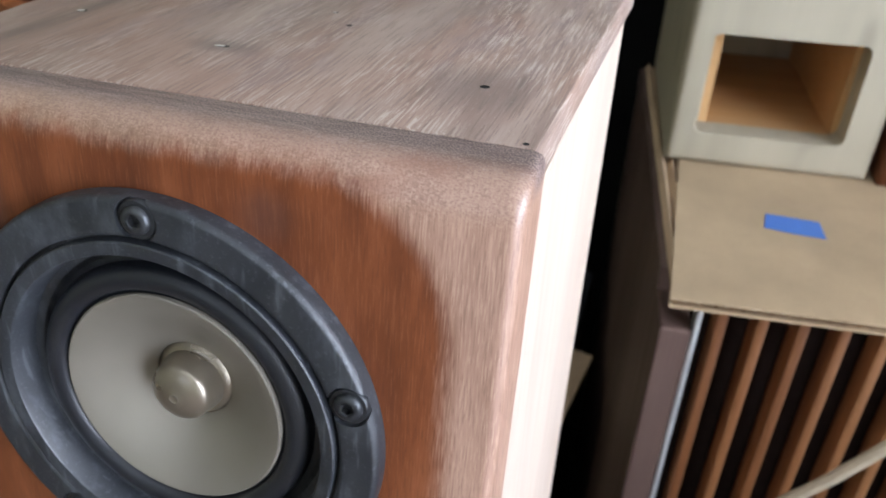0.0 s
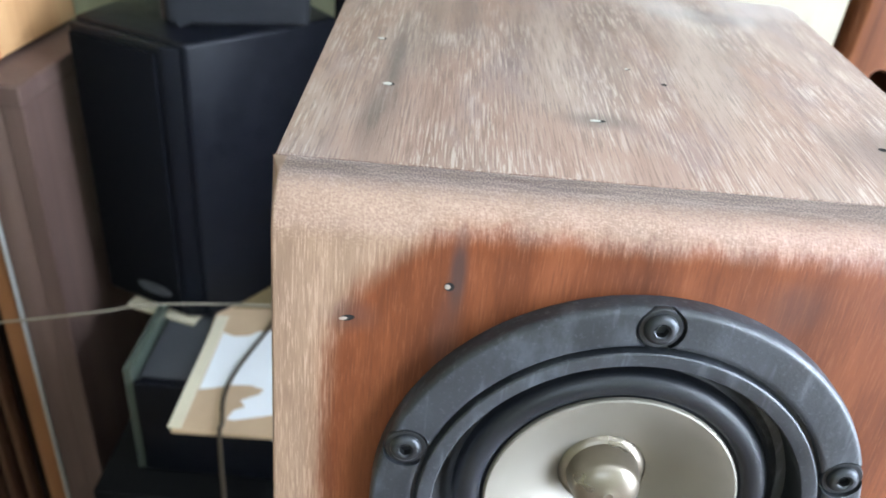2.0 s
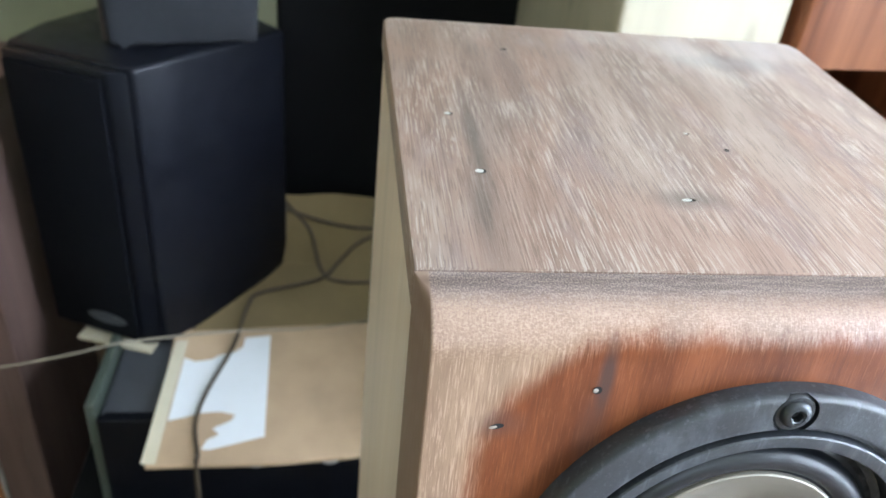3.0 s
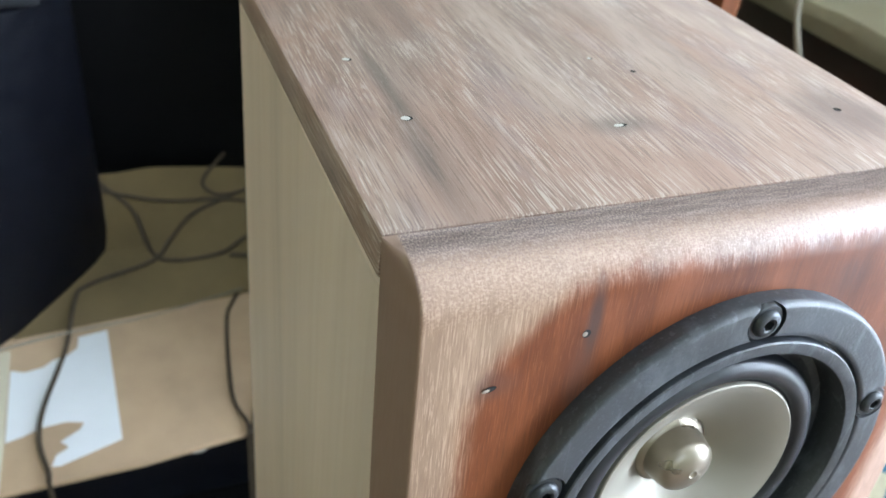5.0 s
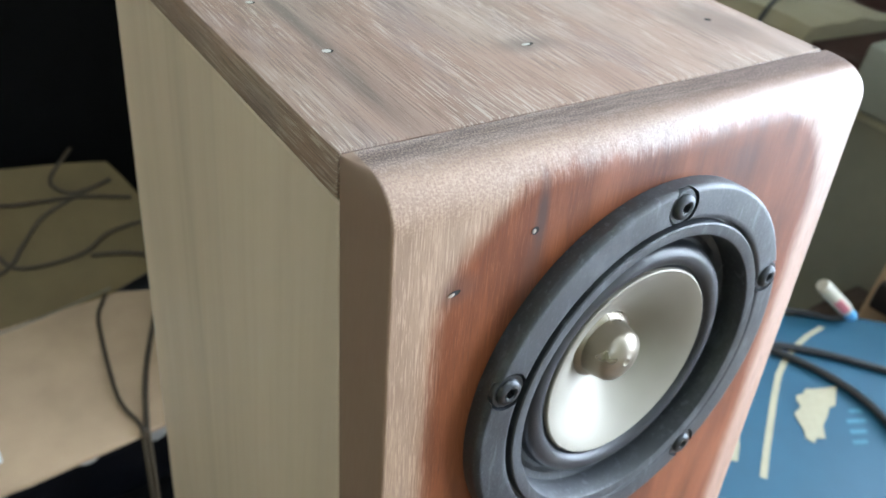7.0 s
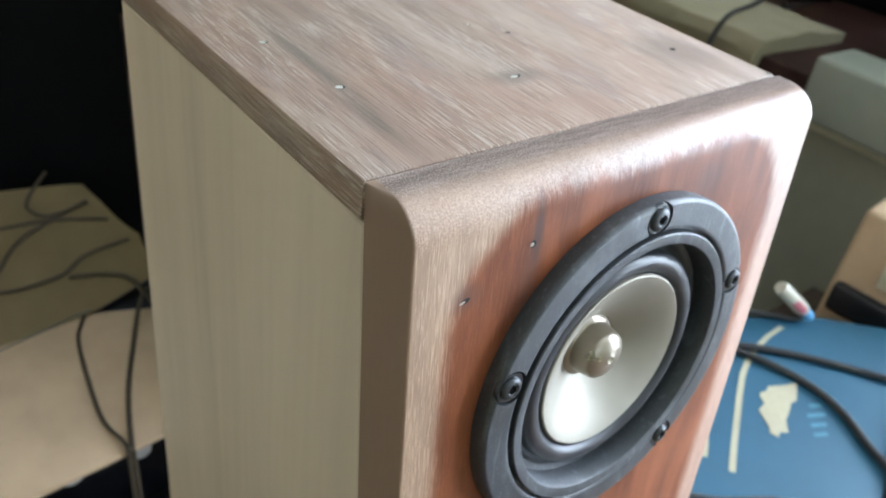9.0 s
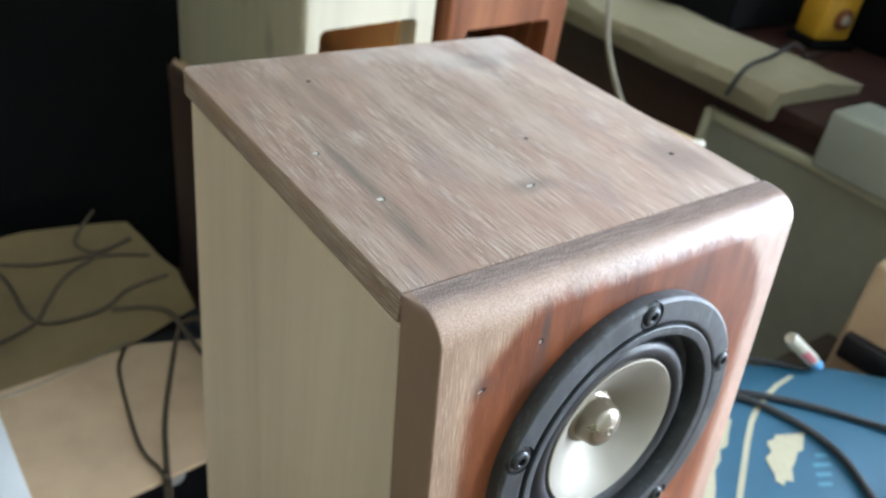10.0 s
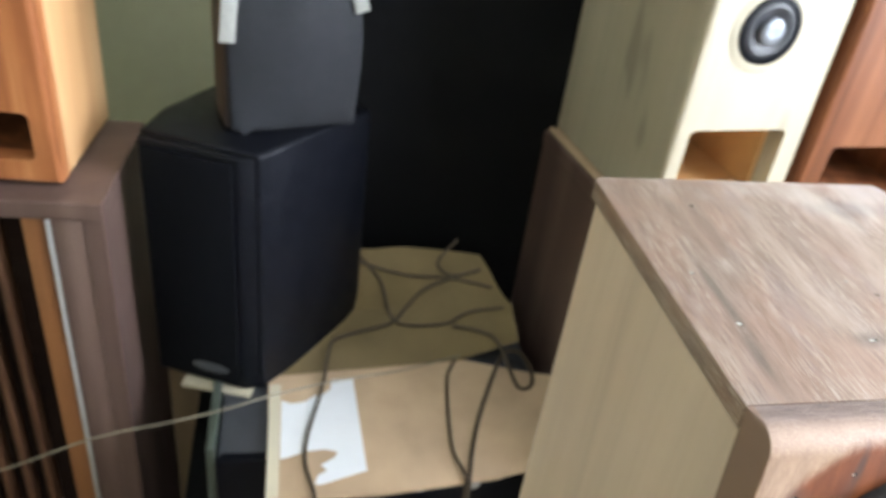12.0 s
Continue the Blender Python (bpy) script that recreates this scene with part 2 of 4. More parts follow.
def cardboard(name, base=(0.47, 0.338, 0.212)):
    m = Nodes(name)
    flute = m.noise(m.mapped((1, 0.12, 1)), 160, 2)
    blot = m.noise(m.co, 14, 4)
    fib = m.noise(m.co, 700, 3)
    c = m.ramp(blot, [(0.3, tuple(v * 0.86 for v in base)), (0.7, tuple(min(1, v * 1.14) for v in base))])
    c = m.mix(m.span(fib, 0.5, 0.75, 0, 0.25), c, tuple(v * 0.7 for v in base))
    m.bump(m.maths("ADD", flute, m.maths("MULTIPLY", blot, 2.0)), 0.16, 0.0012)
    return m.done(c, m.span(blot, 0.3, 0.7, 0.68, 0.85), 0.0, 0.18)


def cone_metal():
    m = Nodes("anodised_cone")
    n = m.noise(m.co, 900, 2)
    b = m.noise(m.co, 25, 3)
    c = m.ramp(b, [(0.3, (0.245, 0.220, 0.178)), (0.7, (0.295, 0.266, 0.220))])
    m.bump(n, 0.05, 0.0002)
    return m.done(c, 0.50, 0.55)


def driver_plastic():
    m = Nodes("black_moulded_frame")
    n = m.noise(m.co, 1100, 3)
    b = m.noise(m.co, 60, 4)
    scr = m.noise(m.mapped((1, 1, 0.08), (0, 0, 0), (0, 38, 0)), 500, 2)
    c = m.ramp(b, [(0.3, (0.010, 0.012, 0.0145)), (0.7, (0.022, 0.025, 0.030))])
    c = m.mix(m.span(scr, 0.60, 0.70, 0, 0.42), c, (0.10, 0.112, 0.122))
    c = m.mix(m.span(n, 0.56, 0.74, 0, 0.35), c, (0.10, 0.11, 0.12))
    dusty = m.noise(m.mapped((1, 1, 0.4), (0, 0, 0), (0, 25, 0)), 140, 4, 0.65)
    c = m.mix(m.span(dusty, 0.50, 0.70, 0, 0.40), c, (0.090, 0.101, 0.112))
    m.bump(n, 0.25, 0.0003)
    return m.done(c, m.span(b, 0.3, 0.7, 0.40, 0.54), 0.0, 0.75)


# the main speaker: TOP is its height, SLOPE the backward slope of its baffle
BASE, TOP, WIDE, SLOPE = 0.45, 0.43, 0.1607, 0.0963
SKEW = 0.0038  # the baffle falls back towards its right edge
YAW = SKEW / WIDE
BOARD = 0.0104  # thickness of the top board
LEFT = 0.0012  # the left face at the seam; the box widens a little towards the rear

M_TOP = top_board_wood()
M_BAFFLE = baffle_wood()
M_SIDE = pine("bare_pine_side", (0.655, 0.525, 0.420))
M_PINE = pine("new_pine", (0.41, 0.363, 0.266), knots=0.5)
M_PINE_IN = pine("pine_interior", (0.54, 0.31, 0.13), "x")
M_FRAME = driver_plastic()
M_RUBBER = plain("black_rubber", (0.012, 0.0135, 0.017), 0.38, 0, 0.2, 200, 0.05, 0.6)
M_CONE = cone_metal()
M_CAP = plain("champagne_metal", (0.32, 0.275, 0.215), 0.30, 0.80, 0.08, 300, 0.04)
M_STEEL = plain("black_steel_screw", (0.055, 0.058, 0.062), 0.34, 0.7, 0.2, 600)
M_SILVER = plain("dull_silver", (0.20, 0.215, 0.235), 0.36, 0.7, 0.1, 300, 0.05)
M_HOLE = plain("dark_hole", (0.008, 0.007, 0.006), 0.8)
M_FILLER = plain("nail_filler", (0.44, 0.42, 0.375), 0.6, 0, 0.15, 900)
M_PUTTY = plain("grey_wood_putty", (0.27, 0.22, 0.175), 0.7, 0, 0.15, 900)
M_BROWN = wood("oiled_redwood", (0.095, 0.029, 0.011), (0.180, 0.060, 0.023), (0.265, 0.102, 0.043), "z", 44, 0.42, 0.1)
M_CEDAR = wood("figured_cedar_front", (0.21, 0.066, 0.021), (0.33, 0.115, 0.040), (0.46, 0.190, 0.074), "z", 42, 0.45, 0.1)
M_BROWN_SIDE = wood("warm_cedar", (0.42, 0.22, 0.09), (0.56, 0.32, 0.15), (0.66, 0.42, 0.22), "z", 18, 0.45, 0.1)
M_CAB = wood("dark_walnut_veneer", (0.078, 0.047, 0.039), (0.118, 0.073, 0.060), (0.160, 0.103, 0.085), "z", 20, 0.42, 0.08)
M_SLAT = wood("orange_slat_wood", (0.125, 0.046, 0.017), (0.195, 0.078, 0.029), (0.265, 0.120, 0.048), "z", 30, 0.42, 0.1)
M_SLATD = wood("dark_slat_wood", (0.055, 0.024, 0.013), (0.085, 0.038, 0.019), (0.12, 0.056, 0.028), "z", 30, 0.42, 0.1)
M_STRIP = plain("brushed_aluminium", (0.45, 0.45, 0.44), 0.38, 0.35, 0.1, 400)
M_BLACK = plain("black_vinyl", (0.0042, 0.0048, 0.0072), 0.36, 0, 0.25, 500, 0.2, 0.14)
M_CLOTHB = plain("black_grille_cloth", (0.003, 0.0034, 0.005), 0.9, 0, 0.3, 1500, 0.4, 0.1)
M_CLOTHD = plain("dark_brown_cloth", (0.016, 0.009, 0.007), 0.9, 0, 0.35, 90, 0.3, 0.1)
M_PANEL = plain("matt_black_panel", (0.0032, 0.0032, 0.0036), 0.85, 0, 0.25, 120, 0.1, 0.15)
M_AMP = plain("dark_grey_case", (0.045, 0.048, 0.055), 0.5, 0, 0.2, 500, 0.2)
M_BAG = plain("charcoal_nylon", (0.0125, 0.0135, 0.016), 0.72, 0, 0.2, 900, 0.3, 0.3)
M_BAGB = plain("brown_trim", (0.034, 0.021, 0.016), 0.7)
M_TAG = plain("grey_webbing", (0.22, 0.22, 0.20), 0.7, 0, 0.3, 700)
M_CARD = cardboard("brown_cardboard", (0.50, 0.358, 0.232))
# olive card of the rear flap, darkened to hold the shade falling there
M_CARD3 = cardboard("shaded_olive_cardboard", (0.170, 0.124, 0.062))
M_CARD2 = cardboard("tan_cardboard", (0.47, 0.345, 0.215))
M_PAPER = plain("white_paper", (0.78, 0.80, 0.82), 0.6, 0, 0.03, 80, 0.05)
M_CREAM = plain("cream_paper", (0.62, 0.56, 0.42), 0.7, 0, 0.06, 80)
M_TAPE = plain("blue_masking_tape", (0.075, 0.20, 0.58), 0.6, 0, 0.08, 300, 0.2)
M_CABLE = plain("grey_brown_cable", (0.070, 0.053, 0.036), 0.62, 0, 0.2, 300, 0.12, 0.22)
M_CABLEL = plain("pale_cable", (0.36, 0.30, 0.215), 0.5, 0, 0.15, 300)
M_CABLED = plain("beige_cable", (0.19, 0.165, 0.12), 0.5, 0, 0.15, 300)
M_CABLEB = plain("black_cable", (0.018, 0.018, 0.020), 0.4, 0, 0.15, 300)
M_TEAL = plain("teal_print", (0.010, 0.073, 0.124), 0.5, 0, 0.12, 30, 0.06)
M_PATCH = plain("torn_cream_paper", (0.37, 0.33, 0.225), 0.75, 0, 0.1, 200, 0.3)
M_PALETEAL = plain("faded_print", (0.05, 0.17, 0.235), 0.6)
M_WHITE = plain("white_plastic", (0.47, 0.44, 0.36), 0.4, 0, 0.04)
M_PINK = plain("pink_band", (0.50, 0.16, 0.19), 0.45)
M_BLUE = plain("light_blue_cap", (0.12, 0.36, 0.66), 0.4)
M_OLIVE = plain("olive_wall_paint", (0.300, 0.298, 0.190), 0.7, 0, 0.06, 40, 0.1)
M_CEIL = plain("white_ceiling_paint", (0.70, 0.70, 0.66), 0.8, 0, 0.03, 30)
M_FLOOR = wood("floor_wood", (0.09, 0.055, 0.033), (0.13, 0.082, 0.05), (0.17, 0.11, 0.07), "y", 9, 0.45, 0.1)
M_TABLE = wood("dark_table_wood", (0.035, 0.022, 0.016), (0.055, 0.035, 0.025), (0.075, 0.05, 0.036), "x", 14, 0.45, 0.1)
M_DRESS = wood("dark_red_mahogany", (0.020, 0.0075, 0.006), (0.032, 0.012, 0.009), (0.045, 0.018, 0.013), "y", 16, 0.4, 0.08)
M_BOARD = plain("grey_olive_board", (0.225, 0.222, 0.172), 0.6, 0, 0.08, 40)
M_TRIM = plain("aged_cream_trim", (0.42, 0.40, 0.29), 0.6, 0, 0.10, 60)
M_TOWEL = plain("beige_towel", (0.245, 0.210, 0.132), 0.9, 0, 0.10, 700, 0.6)
M_YELLOW = plain("yellow_plastic", (0.60, 0.33, 0.025), 0.4, 0, 0.1, 60)
M_SHEET = plain("pale_green_plastic", (0.055, 0.068, 0.054), 0.4, 0, 0.12, 40, 0.05)
M_GREYBLK = plain("grey_white_box", (0.25, 0.262, 0.225), 0.6, 0, 0.06, 60)
M_CASE = plain("dark_brown_case", (0.030, 0.020, 0.014), 0.6, 0, 0.15, 60)
M_GREEN = plain("faded_green_print", (0.11, 0.24, 0.19), 0.6)
M_GLASS = Nodes("window_glass").mat
M_GLASS.node_tree.nodes["Principled BSDF"].inputs["Transmission Weight"].default_value = 1.0
M_GLASS.node_tree.nodes["Principled BSDF"].inputs["Roughness"].default_value = 0.0


# ---------------------------------------------------------------- mesh helpers
def link_mesh(name, bm, mat, smooth=False):
    bmesh.ops.recalc_face_normals(bm, faces=bm.faces)
    me = bpy.data.meshes.new(name)
    bm.to_mesh(me)
    bm.free()
    me.materials.append(mat)
    if smooth:
        for p in me.polygons:
            p.use_smooth = True
        me.set_sharp_from_angle(angle=radians(38))
    return new(name, me)


def part(name, bm, mat, parent, label="", smooth=True):
    ob = link_mesh(name, bm, mat, smooth)
    ob.parent = parent
    return tagged(ob, label)


def thing(name, m, label, category, group="", kind=""):
    ob = new(name)
    ob.empty_display_size = 0.03
    ob.matrix_world = m
    return tagged(ob, label, category, group, kind)


def solid(name, bm, mat, m, label, category, group="", kind="", smooth=True):
    ob = link_mesh(name, bm, mat, smooth)
    ob.matrix_world = m
    return tagged(ob, label, category, group, kind)


def box(x0, y0, z0, x1, y1, z1, bevel=0.0, seg=2, bm=None):
    b = bmesh.new()
    bmesh.ops.create_cube(b, size=1)
    for v in b.verts:
        v.co = Vector((x0 + (v.co.x + 0.5) * (x1 - x0), y0 + (v.co.y + 0.5) * (y1 - y0), z0 + (v.co.z + 0.5) * (z1 - z0)))
    if bevel:
        bmesh.ops.bevel(b, geom=b.edges[:], offset=bevel, segments=seg, profile=0.5, affect="EDGES")
    if bm is None:
        return b
    return join(bm, b)


def join(bm, *others):
    for o in others:
        me = bpy.data.meshes.new("join")
        o.to_mesh(me)
        o.free()
        bm.from_mesh(me)
        bpy.data.meshes.remove(me)
    return bm


def prism(outline, z0, z1, bevel=0.0, seg=2):
    """A flat shape in x and y, thick in z."""
    b = bmesh.new()
    low = [b.verts.new((x, y, z0)) for x, y in outline]
    high = [b.verts.new((x, y, z1)) for x, y in outline]
    b.faces.new(low[::-1])
    b.faces.new(high)
    n = len(outline)
    for i in range(n):
        b.faces.new((low[i], low[(i + 1) % n], high[(i + 1) % n], high[i]))
    if bevel:
        bmesh.ops.bevel(b, geom=b.edges[:], offset=bevel, segments=seg, profile=0.5, affect="EDGES")
    return b


def lathe(profile, steps=64, close=False):
    """Turn a profile of (radius, height) round the z axis."""
    b = bmesh.new()
    rings = []
    for r, h in profile:
        if r < 1e-6:
            rings.append([b.verts.new((0, 0, h))])
        else:
            rings.append([b.verts.new((r * math.cos(2 * math.pi * i / steps), r * math.sin(2 * math.pi * i / steps), h)) for i in range(steps)])
    pairs = list(zip(rings, rings[1:]))
    if close:
        pairs.append((rings[-1], rings[0]))
    for a, c in pairs:
        for i in range(steps):
            j = (i + 1) % steps
            if len(a) == 1 and len(c) == 1:
                continue
            if len(a) == 1:
                b.faces.new((a[0], c[i], c[j]))
            elif len(c) == 1:
                b.faces.new((a[i], a[j], c[0]))
            else:
                b.faces.new((a[i], a[j], c[j], c[i]))
    return b


def moved(bm, m):
    bm.transform(m)
    return bm


def tube(points, radius, steps=8, sub=6):
    """A round cable through the points, smoothed."""
    pts = [Vector(p) for p in points]
    path = []
    for i in range(len(pts) - 1):
        p0, p1, p2, p3 = pts[max(i - 1, 0)], pts[i], pts[i + 1], pts[min(i + 2, len(pts) - 1)]
        for k in range(sub):
            t = k / sub
            path.append(0.5 * (2 * p1 + (p2 - p0) * t + (2 * p0 - 5 * p1 + 4 * p2 - p3) * t * t + (3 * p1 - p0 - 3 * p2 + p3) * t ** 3))
    path.append(pts[-1])
    b = bmesh.new()
    rings = []
    for i, p in enumerate(path):
        d = (path[min(i + 1, len(path) - 1)] - path[max(i - 1, 0)]).normalized()
        side = d.cross(Vector((0.13, 0.21, 0.97))).normalized()
        up = side.cross(d).normalized()
        rings.append([b.verts.new(p + radius * (side * math.cos(a) + up * math.sin(a))) for a in [2 * math.pi * k / steps for k in range(steps)]])
    for a, c in zip(rings, rings[1:]):
        for k in range(steps):
            b.faces.new((a[k], a[(k + 1) % steps], c[(k + 1) % steps], c[k]))
    b.faces.new(rings[0][::-1])
    b.faces.new(rings[-1])
    return b


def plate_with_hole(w, h, t, hx0, hz0, hx1, hz1, r=0.006, seg=5):
    """An upright plate (x, z) of thickness t in y, with a rounded opening through it."""
    def corner(cx, cz, a0):
        return [(cx + r * math.cos(a0 + math.pi / 2 * k / seg), cz + r * math.sin(a0 + math.pi / 2 * k / seg)) for k in range(seg + 1)]
    inner = (corner(hx1 - r, hz1 - r, 0) + corner(hx0 + r, hz1 - r, math.pi / 2) + corner(hx0 + r, hz0 + r, math.pi) + corner(hx1 - r, hz0 + r, 3 * math.pi / 2))
    n = len(inner)
    q = n // 4
    b = bmesh.new()
    inn = [[b.verts.new((x, y, z)) for x, z in inner] for y in (0, t)]
    out = [[b.verts.new((x, y, z)) for x, z in ((w, h), (0, h), (0, 0), (w, 0))] for y in (0, t)]
    for s in range(2):
        for k in range(4):
            seq = inn[s][k * q:(k + 1) * q]
            for a, c in zip(seq, seq[1:]):
                b.faces.new((a, c, out[s][k]))
            nxt = inn[s][((k + 1) * q) % n]
            b.faces.new((seq[-1], nxt, out[s][(k + 1) % 4], out[s][k]))
    for i in range(n):
        b.faces.new((inn[0][i], inn[0][(i + 1) % n], inn[1][(i + 1) % n], inn[1][i]))
    for k in range(4):
        b.faces.new((out[0][k], out[0][(k + 1) % 4], out[1][(k + 1) % 4], out[1][k]))
    return b


# ---------------------------------------------------------------- room
def room():
    x0, x1, y0, y1, h, t = -2.0, 1.85, -2.35, 1.12, 2.4, 0.12
    one = Matrix()
    def wall(name, bm, label, mat=M_OLIVE):
        return solid(name, bm, mat, one, label, "wall", kind="structure", smooth=False)
    solid("floor", box(x0 - t, y0 - t, -0.1, x1 + t, y1 + t, 0), M_FLOOR, one, "dark worn wooden floor of the room", "floor", kind="structure", smooth=False)
    solid("ceiling", box(x0 - t, y0 - t, h, x1 + t, y1 + t, h + 0.1), M_CEIL, one, "plain white painted ceiling", "ceiling", kind="structure", smooth=False)
    wall("wall_north", box(x0 - t, y1, 0, x1 + t, y1 + t, h), "olive green painted wall behind the speakers")
    wall("wall_west", box(x0 - t, y0, 0, x0, y1, h), "olive green painted side wall")
    # east wall with the window
    a, b, c, d = -1.60, 0.20, 0.10, 2.08
    bm = box(x1, y0, 0, x1 + t, y1, c)
    box(x1, y0, d, x1 + t, y1, h, bm=bm)
    box(x1, y0, c, x1 + t, a, d, bm=bm)
    box(x1, b, c, x1 + t, y1, d, bm=bm)
    wall("wall_east", bm, "olive green painted wall with a window")
    window(1, Matrix.Translation((x1, a, c)) @ pose(0, 0, 0, 0, 0, 90), b - a, d - c, t)
    # south wall with a smaller window
    a, b, c, d = -0.75, 0.55, 1.0, 2.1
    bm = box(x0 - t, y0 - t, 0, x1 + t, y0, c)
    box(x0 - t, y0 - t, d, x1 + t, y0, h, bm=bm)
    box(x0 - t, y0 - t, c, a, y0, d, bm=bm)
    box(b, y0 - t, c, x1 + t, y0, d, bm=bm)
    wall("wall_south", bm, "olive green painted wall with a window")
    window(2, Matrix.Translation((a, y0 - t, c)), b - a, d - c, t)


def window(k, m, w, h, t):
    e = thing("window_%d" % k, m, "white framed window letting in daylight", "window", kind="structure")
    f = 0.05
    bm = box(0, 0.02, 0, w, t - 0.02, f, 0.004)
    box(0, 0.02, h - f, w, t - 0.02, h, 0.004, bm=bm)
    box(0, 0.02, f, f, t - 0.02, h - f, 0.004, bm=bm)
    box(w - f, 0.02, f, w, t - 0.02, h - f, 0.004, bm=bm)
    box(w / 2 - 0.02, 0.03, f, w / 2 + 0.02, t - 0.03, h - f, 0.004, bm=bm)
    part("window_frame", bm, M_CEIL, e, "", False)
    for x in (f, w / 2 + 0.02):
        p = part("pane", box(x, 0.055, f, x + w / 2 - f - 0.02, 0.06, h - f), M_GLASS, e, "clear glass", False)
        p.visible_shadow = False


room()


# ---------------------------------------------------------------- the main speaker
def front(z, x=0.0):
    """The baffle's face at a height above the speaker's foot and a distance from the left."""
    return SLOPE * (z - (TOP - 0.017)) + YAW * x


def baffle_mesh(t=0.0150):
    """Sloping front board with a broad rounded top edge and softened upright edges."""
    b = bmesh.new()
    rt, n, k_n = 0.0092, 10, 5
    # rows from the foot upwards: (height, set-back of the face)
    rows = [(0.0, 0.0), (0.1, 0.0), (0.2, 0.0), (0.3, 0.0), (TOP - rt, 0.0)]
    rows += [(TOP - rt + rt * math.sin(math.pi / 2 * k / n), rt * (1 - math.cos(math.pi / 2 * k / n))) for k in range(1, n + 1)]
    grid = []
    for z, back in rows:
        y0 = front(min(z, TOP - rt)) + back + (front(z) - front(min(z, TOP - rt))) * 0.5
        yb = front(z) + t
        room_left = yb - y0 - 0.001
        up = back / rt
        line = []
        edge = LEFT + 0.0026
        right = WIDE - 0.0030 * up ** 3
        rl, rr = 0.0008, min(0.0030 + 0.0030 * up, room_left)
        # the left flank slants back from a crisp edge to the seam
        line.append((LEFT, yb))
        line.append((LEFT + 0.0013, (y0 + yb) / 2))
        for k in range(k_n + 1):
            a = math.pi / 2 * k / k_n
            line.append((edge + rl * (1 - math.cos(a)), y0 + rl * (1 - math.sin(a))))
        for k in range(k_n, -1, -1):
            a = math.pi / 2 * k / k_n
            line.append((right - rr * (1 - math.cos(a)), y0 + rr * (1 - math.sin(a))))
        line.append((right, yb))
        grid.append([b.verts.new((x, y + YAW * x, z)) for x, y in line])
    for r0, r1 in zip(grid, grid[1:]):
        for i in range(len(r0)):
            j = (i + 1) % len(r0)
            b.faces.new((r0[i], r0[j], r1[j], r1[i]))
    b.faces.new(grid[0])
    b.faces.new(grid[-1][::-1])
    return b


DRIVER = (0.0810, TOP - 0.0700)
BOLTS, RIM = 0.0502, 0.0549


def face_pose(x, z, deep=0.0):
    """On the baffle's face, z outwards."""
    lean = math.degrees(math.atan(SLOPE))
    return pose(x, front(z, x) + deep, z, 0, 0, math.degrees(math.atan(YAW))) @ pose(0, 0, 0, 90 - lean, 0, 0)


def driver_pose():
    return face_pose(DRIVER[0], DRIVER[1], -0.0004)


def hex_screw():
    """Button-head screw with a hexagonal socket, axis up."""
    b = lathe([(0.0, -0.004), (0.0022, -0.004), (0.0022, 0.0), (0.0034, 0.0001), (0.0034, 0.0010), (0.0031, 0.0017), (0.0024, 0.0021), (0.00175, 0.0021)], 24)
    s = lathe([(0.00175, 0.0021), (0.0014, 0.0019), (0.0014, 0.0004), (0.0, 0.0003)], 6)
    return join(b, s)


def carve(ob, tool):
    """Cut a solid away from a mesh for good."""
    cutter = link_mesh("cutter", tool, M_FRAME)
    cutter.parent = ob.parent
    cut = ob.modifiers.new("cut", "BOOLEAN")
    cut.operation, cut.object, cut.solver = "DIFFERENCE", cutter, "EXACT"
    bpy.context.view_layer.update()
    made = bpy.data.meshes.new_from_object(ob.evaluated_get(bpy.context.evaluated_depsgraph_get()))
    ob.modifiers.clear()
    ob.data = made
    bpy.data.objects.remove(cutter)


